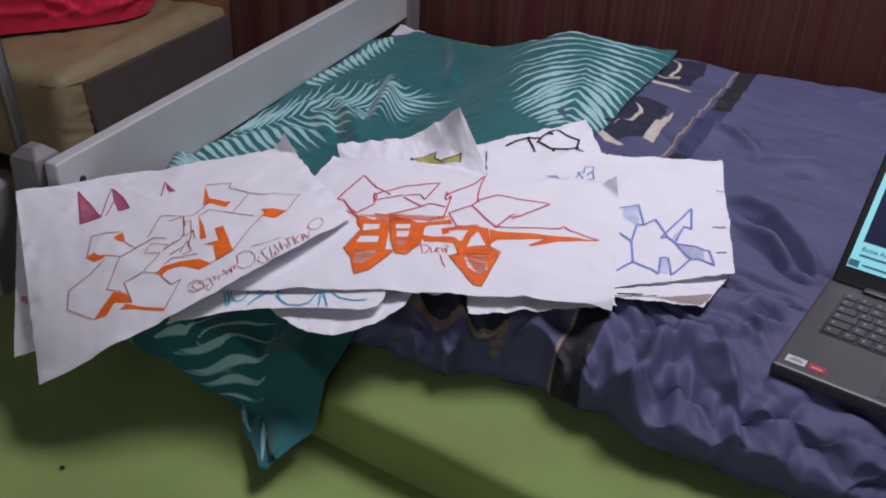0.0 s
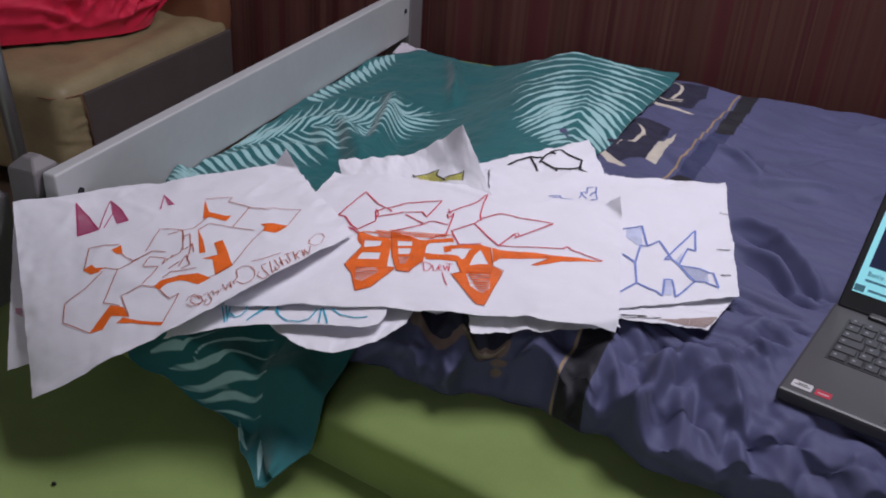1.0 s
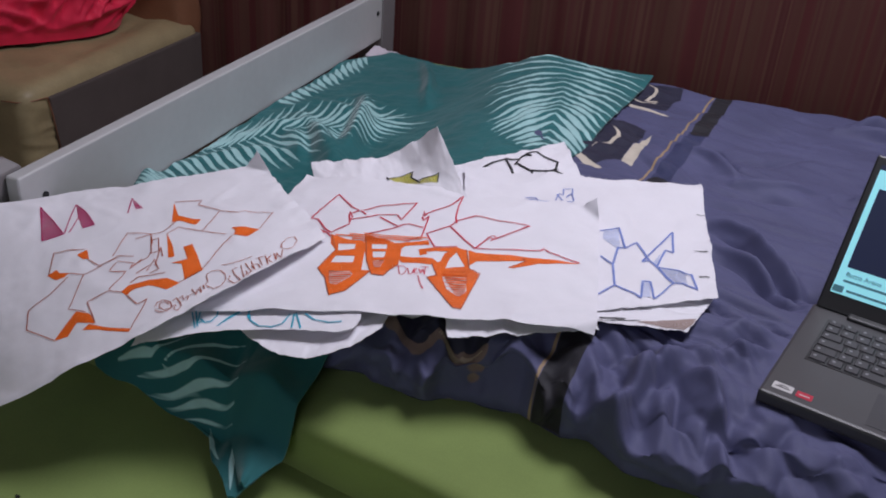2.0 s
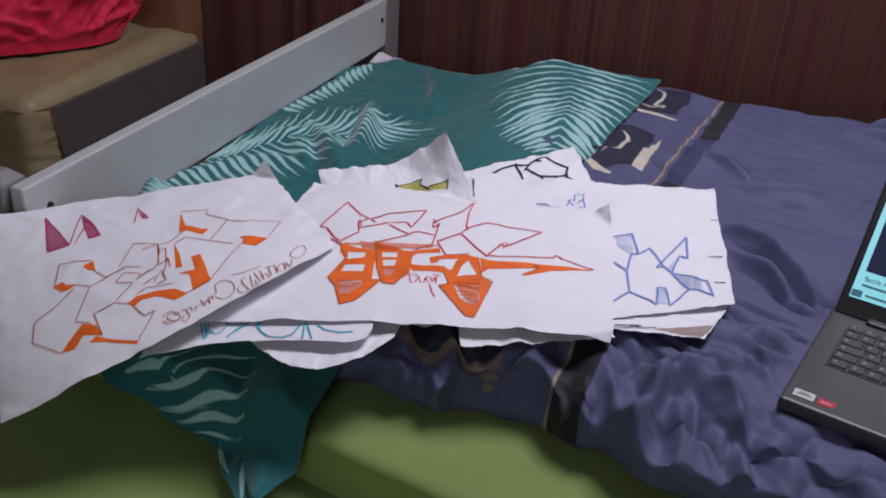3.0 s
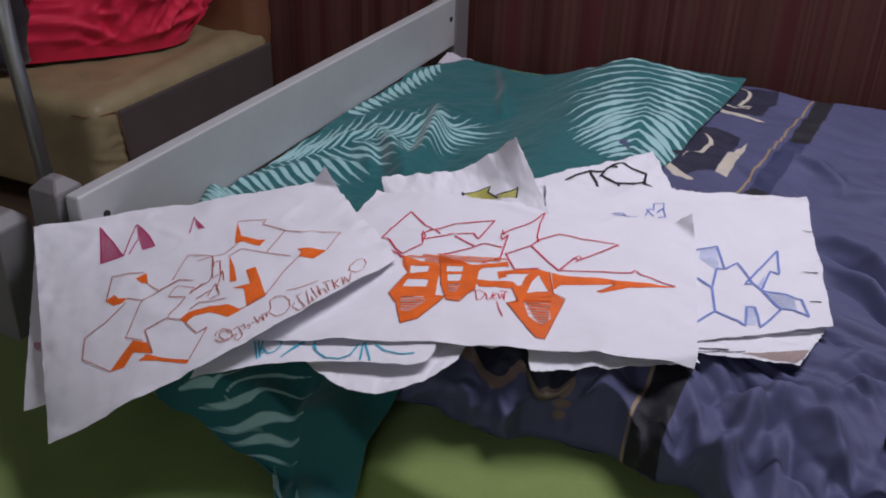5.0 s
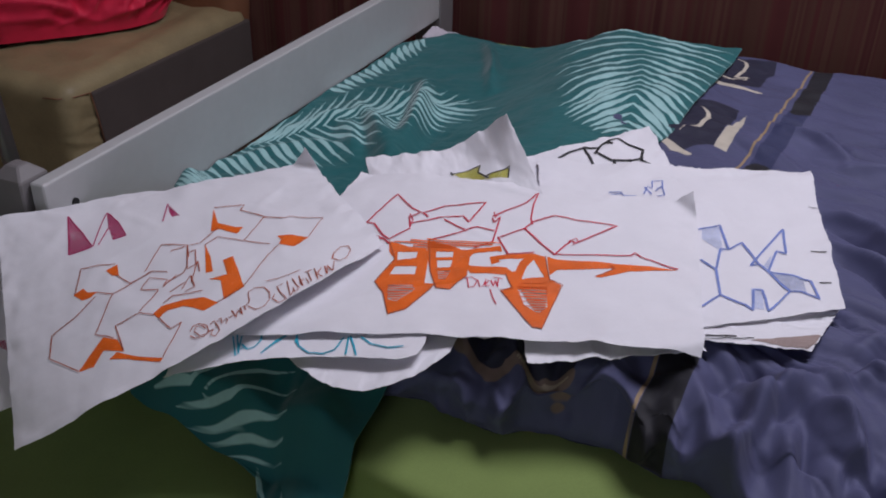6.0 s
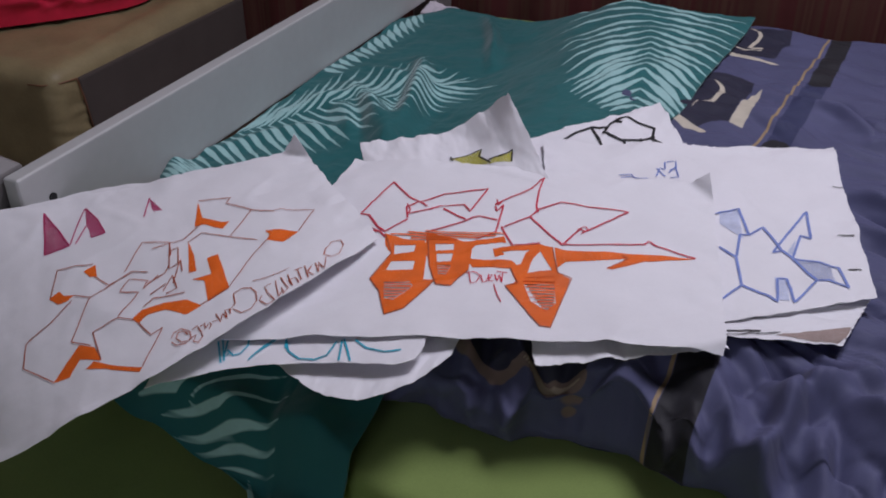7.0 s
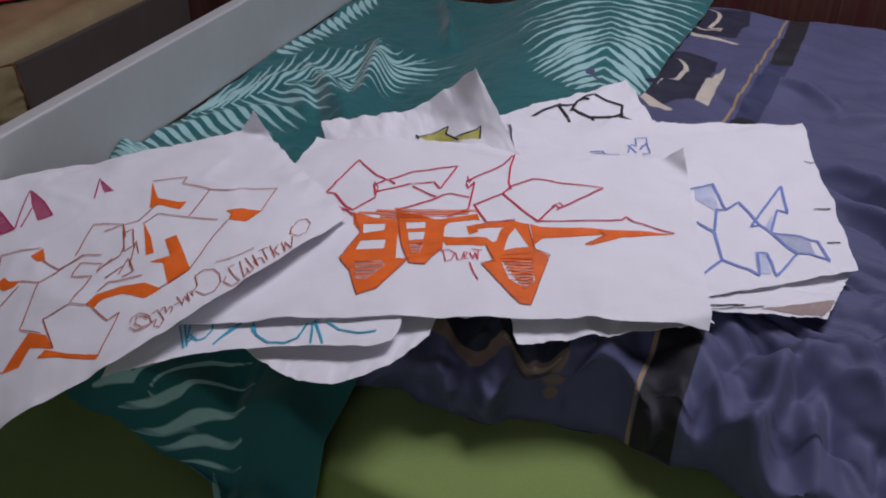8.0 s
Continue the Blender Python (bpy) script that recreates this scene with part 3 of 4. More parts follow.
def teal_height(x, y):
    base = max(MATTRESS_Z + 0.006, duvet_height(x, y, True) if y > 0.70 and x > -0.74 else 0.0)
    under = MATTRESS_Z + 0.018 + 0.080 * smooth_step(-0.86, -0.60, x) * smooth_step(0.66, 0.80, y)
    z = max(base + 0.006, under)
    z -= 0.070 * smooth_step(front_edge(x) + 0.004, front_edge(x) - 0.035, y)
    # soft folds, each a rounded crest or hollow
    for line, h, w in TEAL_FOLDS:
        best, f = 9.0, 0.0
        for k, ((ax, ay), (bx, by)) in enumerate(zip(line, line[1:])):
            dx, dy = bx - ax, by - ay
            t = min(1.0, max(0.0, ((x - ax) * dx + (y - ay) * dy) / (dx * dx + dy * dy)))
            d = math.hypot(x - ax - t * dx, y - ay - t * dy)
            if d < best:
                best, f = d, (k + t) / (len(line) - 1)
        if best < 3 * w:
            z += h * math.exp(-(best / w) ** 2) * (0.25 + 0.75 * math.sin(math.pi * min(0.97, max(0.03, f))))
    # the rolled near end beside the footboard
    z += 0.022 * math.exp(-((y - 1.045 + 0.6 * (x + 1.10)) / 0.030) ** 2) * smooth_step(-0.98, -1.06, x)
    z += 0.007 * fbm(x * 6, y * 6, 21) + 0.003 * fbm(x * 17, y * 17, 8)
    z += 0.005 * (1 + math.sin(x * 62 + y * 25)) * smooth_step(0.74, 0.62, y)
    z += 0.010 * smooth_step(-0.690, -0.672, x + 0.25 * (y - 0.62)) * smooth_step(0.74, 0.66, y)
    return max(z, LOWER_Z + 0.008)


def teal_place(u, v):
    yn = 0.515 + (1.955 - 0.515) * v
    xl, xr = chain(TEAL_LEFT, yn), chain(TEAL_RIGHT, yn)
    return xl + (xr - xl) * u, yn - 0.075 * u * smooth_step(1.3, 1.95, yn)


def teal_surface(u, v):
    x, y = teal_place(u, v)
    return (x, y, teal_height(x, y))


teal = mesh_object("teal_cover", sheet_mesh(teal_surface, 260, 560), TEAL, smooth=True)
thicken(teal, 0.003)
tagged(teal, "teal cotton cover with pale palm leaf print, spread over bed", "bed cover")


LEAVES = []


def palm_leaf(rib, count, left, right, sag, width):
    """Leaflets off both sides of a rib: left and right are (dx, dy) at the base and at the tip."""
    steps = [i / (len(rib) - 1) for i in range(len(rib))]
    for k in range(count):
        f = (k + 0.5) / count
        x, y = chain(list(zip(steps, [p[0] for p in rib])), f), chain(list(zip(steps, [p[1] for p in rib])), f)
        for side, (d0, d1) in ((1, left), (-1, right)):
            dx, dy = d0[0] + (d1[0] - d0[0]) * f, d0[1] + (d1[1] - d0[1]) * f
            if abs(dx) + abs(dy) < 0.01:
                continue
            grow = rng.uniform(0.86, 1.08)
            bends = [sag * side * math.sin(math.pi * i / 10) for i in range(11)]
            LEAVES.append((width * (1.08 - 0.38 * f) * rng.uniform(0.88, 1.12), True, [(x + (dx * i / 10 - dy * bends[i]) * grow, y + (dy * i / 10 + dx * bends[i]) * grow) for i in range(11)]))


def fan(rib, tips, count, sag, width, first=0.0, last=1.0):
    """Leaflets from a rib to the leaf's outline, both given base to tip."""
    def at(line, f):
        steps = [i / (len(line) - 1) for i in range(len(line))]
        return Vector((chain(list(zip(steps, [p[0] for p in line])), f), chain(list(zip(steps, [p[1] for p in line])), f)))

    for k in range(count):
        f = first + (last - first) * (k + 0.5) / count
        p, q = at(rib, f), at(tips, min(1.0, max(0.0, f + rng.uniform(-0.01, 0.01))))
        d = (q - p) * rng.uniform(0.92, 1.05)
        side = Vector((-d.y, d.x)) * sag
        LEAVES.append((width * rng.uniform(0.88, 1.12), True, [tuple(p + d * (i / 10) + side * math.sin(math.pi * i / 10)) for i in range(11)]))


RIB = ((-0.605, 1.907), (-0.570, 1.786), (-0.541, 1.652), (-0.523, 1.528), (-0.503, 1.372))
fan(RIB, ((-0.783, 1.945), (-0.705, 1.655), (-0.634, 1.445), (-0.587, 1.371), (-0.528, 1.347)), 17, -0.05, 0.0150)
fan(RIB, ((-0.395, 1.863), (-0.400, 1.686), (-0.415, 1.522), (-0.425, 1.385), (-0.443, 1.305)), 17, 0.05, 0.0145)
RIB = ((-1.162, 1.071), (-1.120, 1.207), (-1.059, 1.313), (-0.978, 1.422), (-0.886, 1.528))
fan(RIB, ((-1.148, 1.128), (-1.118, 1.367), (-1.069, 1.531), (-0.957, 1.624), (-0.813, 1.585)), 22, -0.06, 0.0100)
fan(RIB, ((-1.101, 1.046), (-1.000, 1.125), (-0.908, 1.243), (-0.849, 1.393), (-0.773, 1.517)), 27, 0.05, 0.0115)
palm_leaf(((-1.122, 1.50), (-1.100, 1.92)), 15, ((0.0, 0.0), (0.0, 0.0)), ((0.050, -0.012), (0.050, -0.085)), 0.05, 0.0175)
for width, *line in ((0.0065, (-0.875, 0.656), (-0.82, 0.657), (-0.779, 0.696)), (0.0075, (-0.800, 0.652), (-0.746, 0.687), (-0.701, 0.699)),
                     (0.0070, (-0.835, 0.644), (-0.757, 0.649), (-0.720, 0.664), (-0.677, 0.675)), (0.0060, (-0.815, 0.634), (-0.746, 0.636), (-0.700, 0.639), (-0.655, 0.643)),
                     (0.0050, (-0.785, 0.627), (-0.721, 0.628), (-0.658, 0.625)), (0.0030, (-0.750, 0.618), (-0.707, 0.618), (-0.669, 0.615)),
                     (0.007, (-0.705, 0.612), (-0.690, 0.592), (-0.668, 0.573)), (0.008, (-0.664, 0.603), (-0.645, 0.565), (-0.622, 0.525))):
    LEAVES.append((width, True, line))
fan(((-1.118, 1.022), (-1.117, 1.085)), ((-1.06, 0.985), (-1.00, 1.04)), 8, 0.05, 0.0070)
print_layer(teal, "leaf", (0.36, 0.60, 0.60), line_distance(*plan_of(teal), LEAVES))


def turned_corner(u, v):
    """The plain underside that is folded over at the hanging corner."""
    y = 0.528 + 0.225 * v
    x0 = chain(((0.528, -0.612), (0.565, -0.640), (0.60, -0.668), (0.62, -0.676), (0.69, -0.682), (0.76, -0.680)), y)
    x = x0 + (chain(TEAL_RIGHT, y) + 0.004 - x0) * u
    return (x, y, teal_height(x, y) + 0.005 + 0.007 * math.sin(math.pi * min(1.0, u * 1.3)))


thicken(part("turned_corner", sheet_mesh(turned_corner, 24, 60), TEAL_PLAIN, teal, "plain teal underside folded over", smooth=True), 0.002)

# pale sheet under the teal cover by the far post
under = mesh_object("folded_sheet", sheet_mesh(lambda u, v: (-1.112 + 0.07 * u, 1.93 + 0.06 * v, MATTRESS_Z + 0.004 + 0.010 * (1 - u) * v + 0.004 * fbm(u * 3, v * 3, 5)), 30, 40), LILAC, smooth=True)
thicken(under, 0.004)
tagged(under, "pale lilac folded sheet by the bed's far corner", "sheet")

# ---- sofa, cloth and steel leg beyond the footboard ----
sofa = thing("sofa", "beige leather sofa with dark brown upholstered side", "sofa")


def cushion(x0, x1, y0, y1, z0, z1, r, seed, amp=0.012):
    bm = box(x0, x1, y0, y1, z0, z1, r, 4)
    bmesh.ops.subdivide_edges(bm, edges=[e for e in bm.edges if e.calc_length() > 0.10], cuts=16, use_grid_fill=True)
    cx, cy = (x0 + x1) / 2, (y0 + y1) / 2
    for v in bm.verts:
        if v.co.z > (z0 + z1) / 2:
            v.co.z += 0.03 * (1 - ((v.co.x - cx) / (x1 - x0) * 2) ** 2) * (1 - ((v.co.y - cy) / (y1 - y0) * 2) ** 2)
        v.co += Vector((fbm(v.co.y * 7, v.co.z * 9, seed), fbm(v.co.x * 7, v.co.z * 9, seed + 2), fbm(v.co.x * 6, v.co.y * 6, seed + 4))) * amp
    return bm


def leather_creases(bm):
    """Soft pulls in the leather that run out from the front corner."""
    for v in bm.verts:
        d = Vector((v.co.x + 1.80, v.co.y - 1.50, v.co.z - 0.27))
        turn, far = math.atan2(d.y, -d.x), d.length
        v.co.z += 0.010 * noise.noise(Vector((turn * 9, far * 5, 3.0))) * smooth_step(0.02, 0.10, far) * (v.co.z > 0.2)
        v.co.z += 0.005 * abs(noise.noise(Vector((v.co.x * 9 + v.co.y * 5, v.co.y * 16, 8.0)))) * (v.co.z > 0.2)
        v.co.x += 0.005 * noise.noise(Vector((v.co.z * 60, v.co.y * 20, 5.0))) * (v.co.z < 0.26)
    return bm


seat = box(-2.60, -1.772, 1.470, 2.20, 0.03, 0.300, 0.052, 6)
bmesh.ops.subdivide_edges(seat, edges=[e for e in seat.edges if e.calc_length() > 0.08], cuts=30, use_grid_fill=True)
part("seat", leather_creases(seat), LEATHER, sofa, "creased beige leather seat and front", smooth=True)
panel = box(-1.90, -1.767, 1.545, 2.19, 0.03, 0.266, 0.006)
for v in panel.verts:
    v.co.y += 0.10 * (0.266 - v.co.z) if v.co.y < 1.8 else 0.0
part("side_panel", panel, DARK_CLOTH, sofa, "dark brown upholstered side")
part("backrest", cushion(-2.60, -1.79, 2.13, 2.24, 0.10, 0.70, 0.04, 23, 0.006), BROWN_LEATHER, sofa, "brown leather rest", smooth=True)
part("seam", tube([(-1.84, 1.468, 0.268), (-1.80, 1.472, 0.270), (-1.775, 1.500, 0.270), (-1.768, 1.540, 0.268), (-1.766, 1.548, 0.22), (-1.766, 1.560, 0.12)], 0.0018, 6), BROWN_LEATHER, sofa, "dark stitched seam", smooth=True)


def red_surface(u, v):
    """A soft heap: u goes round it, v from its foot to its crown."""
    t = 2 * math.pi * u
    c, q = math.cos(t), math.sin(t)
    c, q = math.copysign(abs(c) ** 0.5, c), math.copysign(abs(q) ** 0.5, q)
    r = max(0.0, 1 - max(0.0, v - 0.15) ** 3 / 0.615) ** 0.8 * (0.96 + 0.05 * math.sin(6 * v))
    z = 0.40 * (1 - (1 - v) ** 1.35)
    k = Vector((c * 1.4, q * 1.4, v * 1.6))
    warp = noise.noise(k * 1.6) * 1.2
    n = (1 - abs(noise.noise(Vector((k.x * 1.6 + warp, k.y * 1.6, v * 6 + k.x + warp)))) * 2) ** 3 * 0.042
    n += (1 - abs(noise.noise(Vector((k.x * 5 - v * 5, k.y * 5 + warp, v * 5)))) * 2) ** 3 * 0.028
    n += (1 - abs(noise.noise(Vector((k.x * 11 + v * 3, k.y * 11 + warp, v * 4)))) * 2) ** 3 * 0.012
    r += (n - 0.01) * 1.6 * min(1.0, (1 - v) * 4) * smooth_step(0.0, 0.14, v)
    a, b = -0.36 + 0.42 * c * r, 0.30 + 0.31 * q * r
    x, y = -1.835 + 0.655 * a - 0.755 * b, 1.905 + 0.755 * a + 0.655 * b
    return (x, min(y, 2.125), 0.312 + z + n * v)


red_cloth = mesh_object("red_cloth", sheet_mesh(red_surface, 420, 110), RED_CLOTH, smooth=True)
tagged(red_cloth, "crumpled crimson red cloth heaped on the sofa", "cloth")

steel_leg = mesh_object("steel_leg", tube([(-1.35, 0.905, 0.95), (-1.35, 0.912, 0.67), (-1.352, 0.935, 0.42), (-1.355, 0.96, 0.0)], 0.013), CHROME, smooth=True)
tagged(steel_leg, "thin brushed steel leg between bed and sofa", "steel leg")

bag = mesh_object("dark_bag", cushion(-2.36, -2.06, 1.49, 1.61, 0.31, 0.56, 0.05, 41, 0.02), BLACK_PRINT, smooth=True)
tagged(bag, "soft black bag with a white strap on the sofa", "bag")
part("strap", tube([(-2.05, 1.600, 0.58), (-2.042, 1.602, 0.54), (-2.045, 1.598, 0.495)], 0.013, 10), STICKER, bag, "white strap", smooth=True)
crumb = bmesh.new()
bmesh.ops.create_icosphere(crumb, subdivisions=1, radius=0.0028, matrix=Matrix.Translation((-0.857, 0.442, LOWER_Z + 0.003)) @ Matrix.Diagonal((1.5, 0.8, 0.7, 1)))
tagged(mesh_object("crumb", crumb, HOLE), "tiny dark crumb on the green sheet", "crumb")

# ---- laptop ----
laptop = thing("laptop", "open dark grey laptop with a lit screen on duvet", "laptop")
laptop.matrix_world = pose(-0.084, 0.780, 0.478, 0, 0, -13.0)
LW, LD, LT = 0.360, 0.2365, 0.017
part("base", box(0, LW, 0, LD, 0, LT, 0.004), LAPTOP_GREY, laptop)
part("keyboard_well", box(0.026, LW - 0.02, 0.096, 0.205, LT - 0.001, LT + 0.0006), BEZEL, laptop, "dark recess under the keys")
for row in range(6):
    y = 0.100 + row * 0.0186 if row < 5 else 0.1925
    x, k = 0.029, 0
    while x < LW - 0.034:
        w = 0.0165 if row not in (0, 1, 2, 3) or k else (0.020, 0.027, 0.031, 0.025)[row]
        if row == 0 and k == 3:
            w = 0.095
        key = part("key", box(x, x + w, y, y + (0.0160 if row < 5 else 0.010), LT, LT + 0.0022, 0.0012, 1), KEY, laptop)
        if x < 0.16:
            part("legend", box(x + 0.004, x + 0.0075, y + 0.007, y + 0.0105, LT + 0.0023, LT + 0.00245), KEY_PRINT, key, "pale key legend")
        x += w + 0.0025
        k += 1
part("touchpad", box(0.115, 0.220, 0.012, 0.082, LT - 0.0005, LT + 0.0005), KEY, laptop)
sticker = part("sticker", box(0.011, 0.034, 0.014, 0.028, LT - 0.001, LT + 0.0004), STICKER, laptop, "small silver sticker")
part("bar", box(0.014, 0.031, 0.019, 0.0205, LT, LT + 0.0007), LAPTOP_GREY, sticker)
part("bar", box(0.017, 0.028, 0.0225, 0.024, LT, LT + 0.0007), LAPTOP_GREY, sticker)
sticker = part("sticker", box(0.038, 0.056, 0.014, 0.026, LT - 0.001, LT + 0.0004), STICKER_RED, laptop, "small red sticker")
part("bar", box(0.041, 0.053, 0.0185, 0.020, LT, LT + 0.0007), STICKER, sticker)
part("hinge", box(0.045, LW - 0.045, LD - 0.016, LD - 0.002, LT - 0.004, LT + 0.005, 0.003), BEZEL, laptop)
lid_m = Matrix.Translation((0.004, LD - 0.008, LT + 0.002)) @ pose(0, 0, 0, 180 - 133, 0, 0)
lid = part("lid", moved(box(0, LW - 0.008, 0, 0.226, -0.006, 0, 0.003), lid_m), BEZEL, laptop, "black screen lid")
screen = part("screen", moved(box(0.010, LW - 0.018, 0.024, 0.212, 0, 0.0012), lid_m), SCREEN_CYAN, lid, "lit pale cyan page")
part("page_picture", moved(box(0.018, LW - 0.05, 0.062, 0.178, 0.001, 0.0016), lid_m), SCREEN_DARK, lid, "dark picture on the page")
part("page_bar", moved(box(0.010, LW - 0.018, 0.205, 0.212, 0.001, 0.0016), lid_m), SCREEN_DARK, lid, "dark bar at the page's top")
part("page_icon", moved(box(0.011, 0.024, 0.026, 0.035, 0.001, 0.0016), lid_m), SCREEN_INK, lid)
part("page_line", moved(box(0.028, 0.20, 0.029, 0.032, 0.001, 0.0016), lid_m), SCREEN_INK, lid)
heading = bpy.data.curves.new("page_heading", "FONT")
heading.body, heading.size, heading.extrude = "Battle Arena", 0.0088, 0.0002
heading.materials.append(SCREEN_INK)
heading_ob = new("page_heading", heading)
heading_ob.parent = lid
heading_ob.matrix_local = lid_m @ Matrix.Translation((0.020, 0.0495, 0.0018))
part("page_line", moved(box(0.078, 0.17, 0.0505, 0.0560, 0.001, 0.0016), lid_m), SCREEN_INK, lid)
part("page_line", moved(box(0.020, 0.17, 0.0415, 0.0445, 0.001, 0.0016), lid_m), SCREEN_INK, lid)

# ---- drawings on paper ----
SHEETS = {}


def paper(key, bl, br, tr, tl, label, seed, rough=0.0035, curls=(), ears=(), bm=None, tm=None):
    """A sheet over four corners with soft creases; curls are (u, v, reach, lift) at its corners, ears are corners bent
    up as (u, v, a, b, degrees), bm and tm the middles of the lower and upper edge."""
    bl, br, tr, tl = (Vector(c) for c in (bl, br, tr, tl))
    bm, tm = Vector(bm) if bm else (bl + br) / 2, Vector(tm) if tm else (tl + tr) / 2

    def surf(u, v):
        q0, qm, q1 = (1 - u) * (1 - 2 * u), 4 * u * (1 - u), u * (2 * u - 1)
        p = (bl * q0 + bm * qm + br * q1) * (1 - v) + (tl * q0 + tm * qm + tr * q1) * v
        p.z += rough * (fbm(u * 3.1, v * 2.3, seed) + 0.35 * fbm(u * 9, v * 7, seed + 1))
        # handling marks: a few long shallow folds and one kink
        n = noise.noise(Vector((u * 1.7 + v * 0.8, v * 1.3 - u * 0.6, seed * 3.7)))
        p.z += rough * 0.6 * max(0.0, 1 - abs(n) * 9) + rough * 0.4 * max(0.0, 1 - abs(noise.noise(Vector((u * 2.6, v * 3.1, seed * 1.9 + 4)))) * 12)
        edge = min(u, 1 - u, v, 1 - v)
        p.z += rough * 1.3 * fbm(u * 7, v * 6, seed + 5) * (1 - min(1.0, edge / 0.12))
        if edge < 1e-6:
            p.x += 0.0012 * fbm(u * 20, v * 20, seed + 8)
            p.y += 0.0012 * fbm(u * 20, v * 20, seed + 9)
        for cu, cv, a, b, turn in ears:
            x, y = abs(u - cu) * (br - bl).length, abs(v - cv) * (tl - bl).length
            if x / a + y / b < 1:
                out = (1 - x / a - y / b) / math.hypot(1 / a, 1 / b)
                corner = (bl, br, tl, tr)[int(cu) + 2 * int(cv)]
                way = (corner - (bl + br + tr + tl) / 4).normalized()
                bend = radians(turn) * min(1.0, out / 0.012)
                p = p + way * out * (math.cos(bend) - 1) + Vector((0, 0, out * math.sin(bend)))
        for cu, cv, reach, lift in curls:
            d = math.hypot(u - cu, (v - cv) * 0.71)
            if d < reach:
                k = (1 - d / reach) ** 2
                p.z += lift * k
                p += (bl * 0.25 + br * 0.25 + tr * 0.25 + tl * 0.25 - p) * (0.16 * k * (reach / 0.3))
        return p

    ob = mesh_object("drawing_sheet", sheet_mesh(surf, 104, 78), PAPER, smooth=True)
    thicken(ob, 0.0004)
    tagged(ob, label, "drawing", "sheets of paper on the bed")
    SHEETS[key] = (ob, surf, (br - bl).length, (tl - bl).length)
    return ob


# sheets begin
paper("under_left", (-0.998, 0.527, 0.371), (-0.667, 0.750, 0.482), (-0.845, 0.963, 0.492), (-1.188, 0.756, 0.460), "white paper sheet under an orange drawing, edge showing", 11, rough=0.0025, bm=(-0.811, 0.612, 0.459), tm=(-1.042, 0.887, 0.474))
paper("cyan", (-0.782, 0.574, 0.462), (-0.530, 0.669, 0.497), (-0.660, 1.010, 0.492), (-0.885, 0.880, 0.462), "white sheet with loose cyan marker loops, partly covered", 12, rough=0.002, bm=(-0.674, 0.630, 0.484), curls=((1, 0, 0.12, 0.004),))
paper("lowest", (-0.689, 0.655, 0.472), (-0.518, 0.706, 0.490), (-0.560, 1.000, 0.484), (-0.760, 0.960, 0.465), "blank white sheet with a curled corner under others", 13, rough=0.002, bm=(-0.581, 0.622, 0.480))
paper("torn", (-0.439, 0.720, 0.491), (-0.276, 0.813, 0.495), (-0.380, 1.060, 0.490), (-0.550, 0.960, 0.486), "white sheet with a torn edge under others", 21, rough=0.003)
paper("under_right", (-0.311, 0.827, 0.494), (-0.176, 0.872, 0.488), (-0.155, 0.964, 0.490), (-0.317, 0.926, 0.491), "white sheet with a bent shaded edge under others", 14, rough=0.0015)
paper("scrap", (-0.440, 1.050, 0.486), (-0.300, 1.070, 0.486), (-0.352, 1.262, 0.492), (-0.480, 1.262, 0.490), "small white sheet edge under a black drawing", 15)
paper("black", (-0.506, 0.859, 0.488), (-0.316, 1.085, 0.487), (-0.461, 1.344, 0.507), (-0.652, 1.117, 0.492), "white sheet with a bold black marker outline", 16)
paper("yellow", (-0.566, 0.717, 0.478), (-0.388, 0.839, 0.480), (-0.625, 1.185, 0.515), (-0.803, 1.063, 0.500), "white sheet with a yellow arrow and curled grey corner", 17, rough=0.004, curls=((1, 1, 0.45, 0.068),), ears=((1, 1, 0.10, 0.15, 20),))
paper("blue", (-0.428, 0.754, 0.492), (-0.150, 0.956, 0.498), (-0.218, 1.310, 0.496), (-0.579, 1.165, 0.502), "white sheet with a blue marker arrow drawing", 18)
paper("orange_red", (-0.742, 0.645, 0.482), (-0.277, 0.800, 0.504), (-0.345, 1.109, 0.510), (-0.785, 1.015, 0.506), "white sheet with a red and orange lettering sketch", 19, ears=((1, 1, 0.035, 0.045, 45), (1, 0, 0.05, 0.02, -30)), bm=(-0.506, 0.720, 0.504), tm=(-0.564, 1.061, 0.514))
paper("orange_line", (-0.916, 0.486, 0.381), (-0.661, 0.838, 0.512), (-0.840, 0.976, 0.525), (-1.167, 0.735, 0.479), "white sheet with a thin orange lettering sketch", 20, ears=((1, 1, 0.03, 0.05, 50), (1, 1, 0.012, 0.09, 30)), bm=(-0.747, 0.595, 0.495), tm=(-1.005, 0.852, 0.499))
# sheets end

def inked(key, bm, mat):
    ob = SHEETS[key][0]
    part("ink", bm, mat, ob)


def on_sheet(key):
    """The sheet's surface over its own plane in metres."""
    _, surf, w, h = SHEETS[key]
    return lambda x, y: surf(min(1.0, max(0.0, x / w)), min(1.0, max(0.0, y / h)))


def stroke(key, mat, width, line):
    """One pen line, in parts of the sheet's width and height."""
    _, _, w, h = SHEETS[key]
    bm = bmesh.new()
    line = [(u * w, v * h) for u, v in line]
    ribbon(bm, [(x + 0.0004 * math.sin(k * 2.3), y + 0.0004 * math.cos(k * 3.1)) for k, (x, y) in enumerate(line)], width, on_sheet(key), 0.0012, 0.004)
    inked(key, bm, mat)


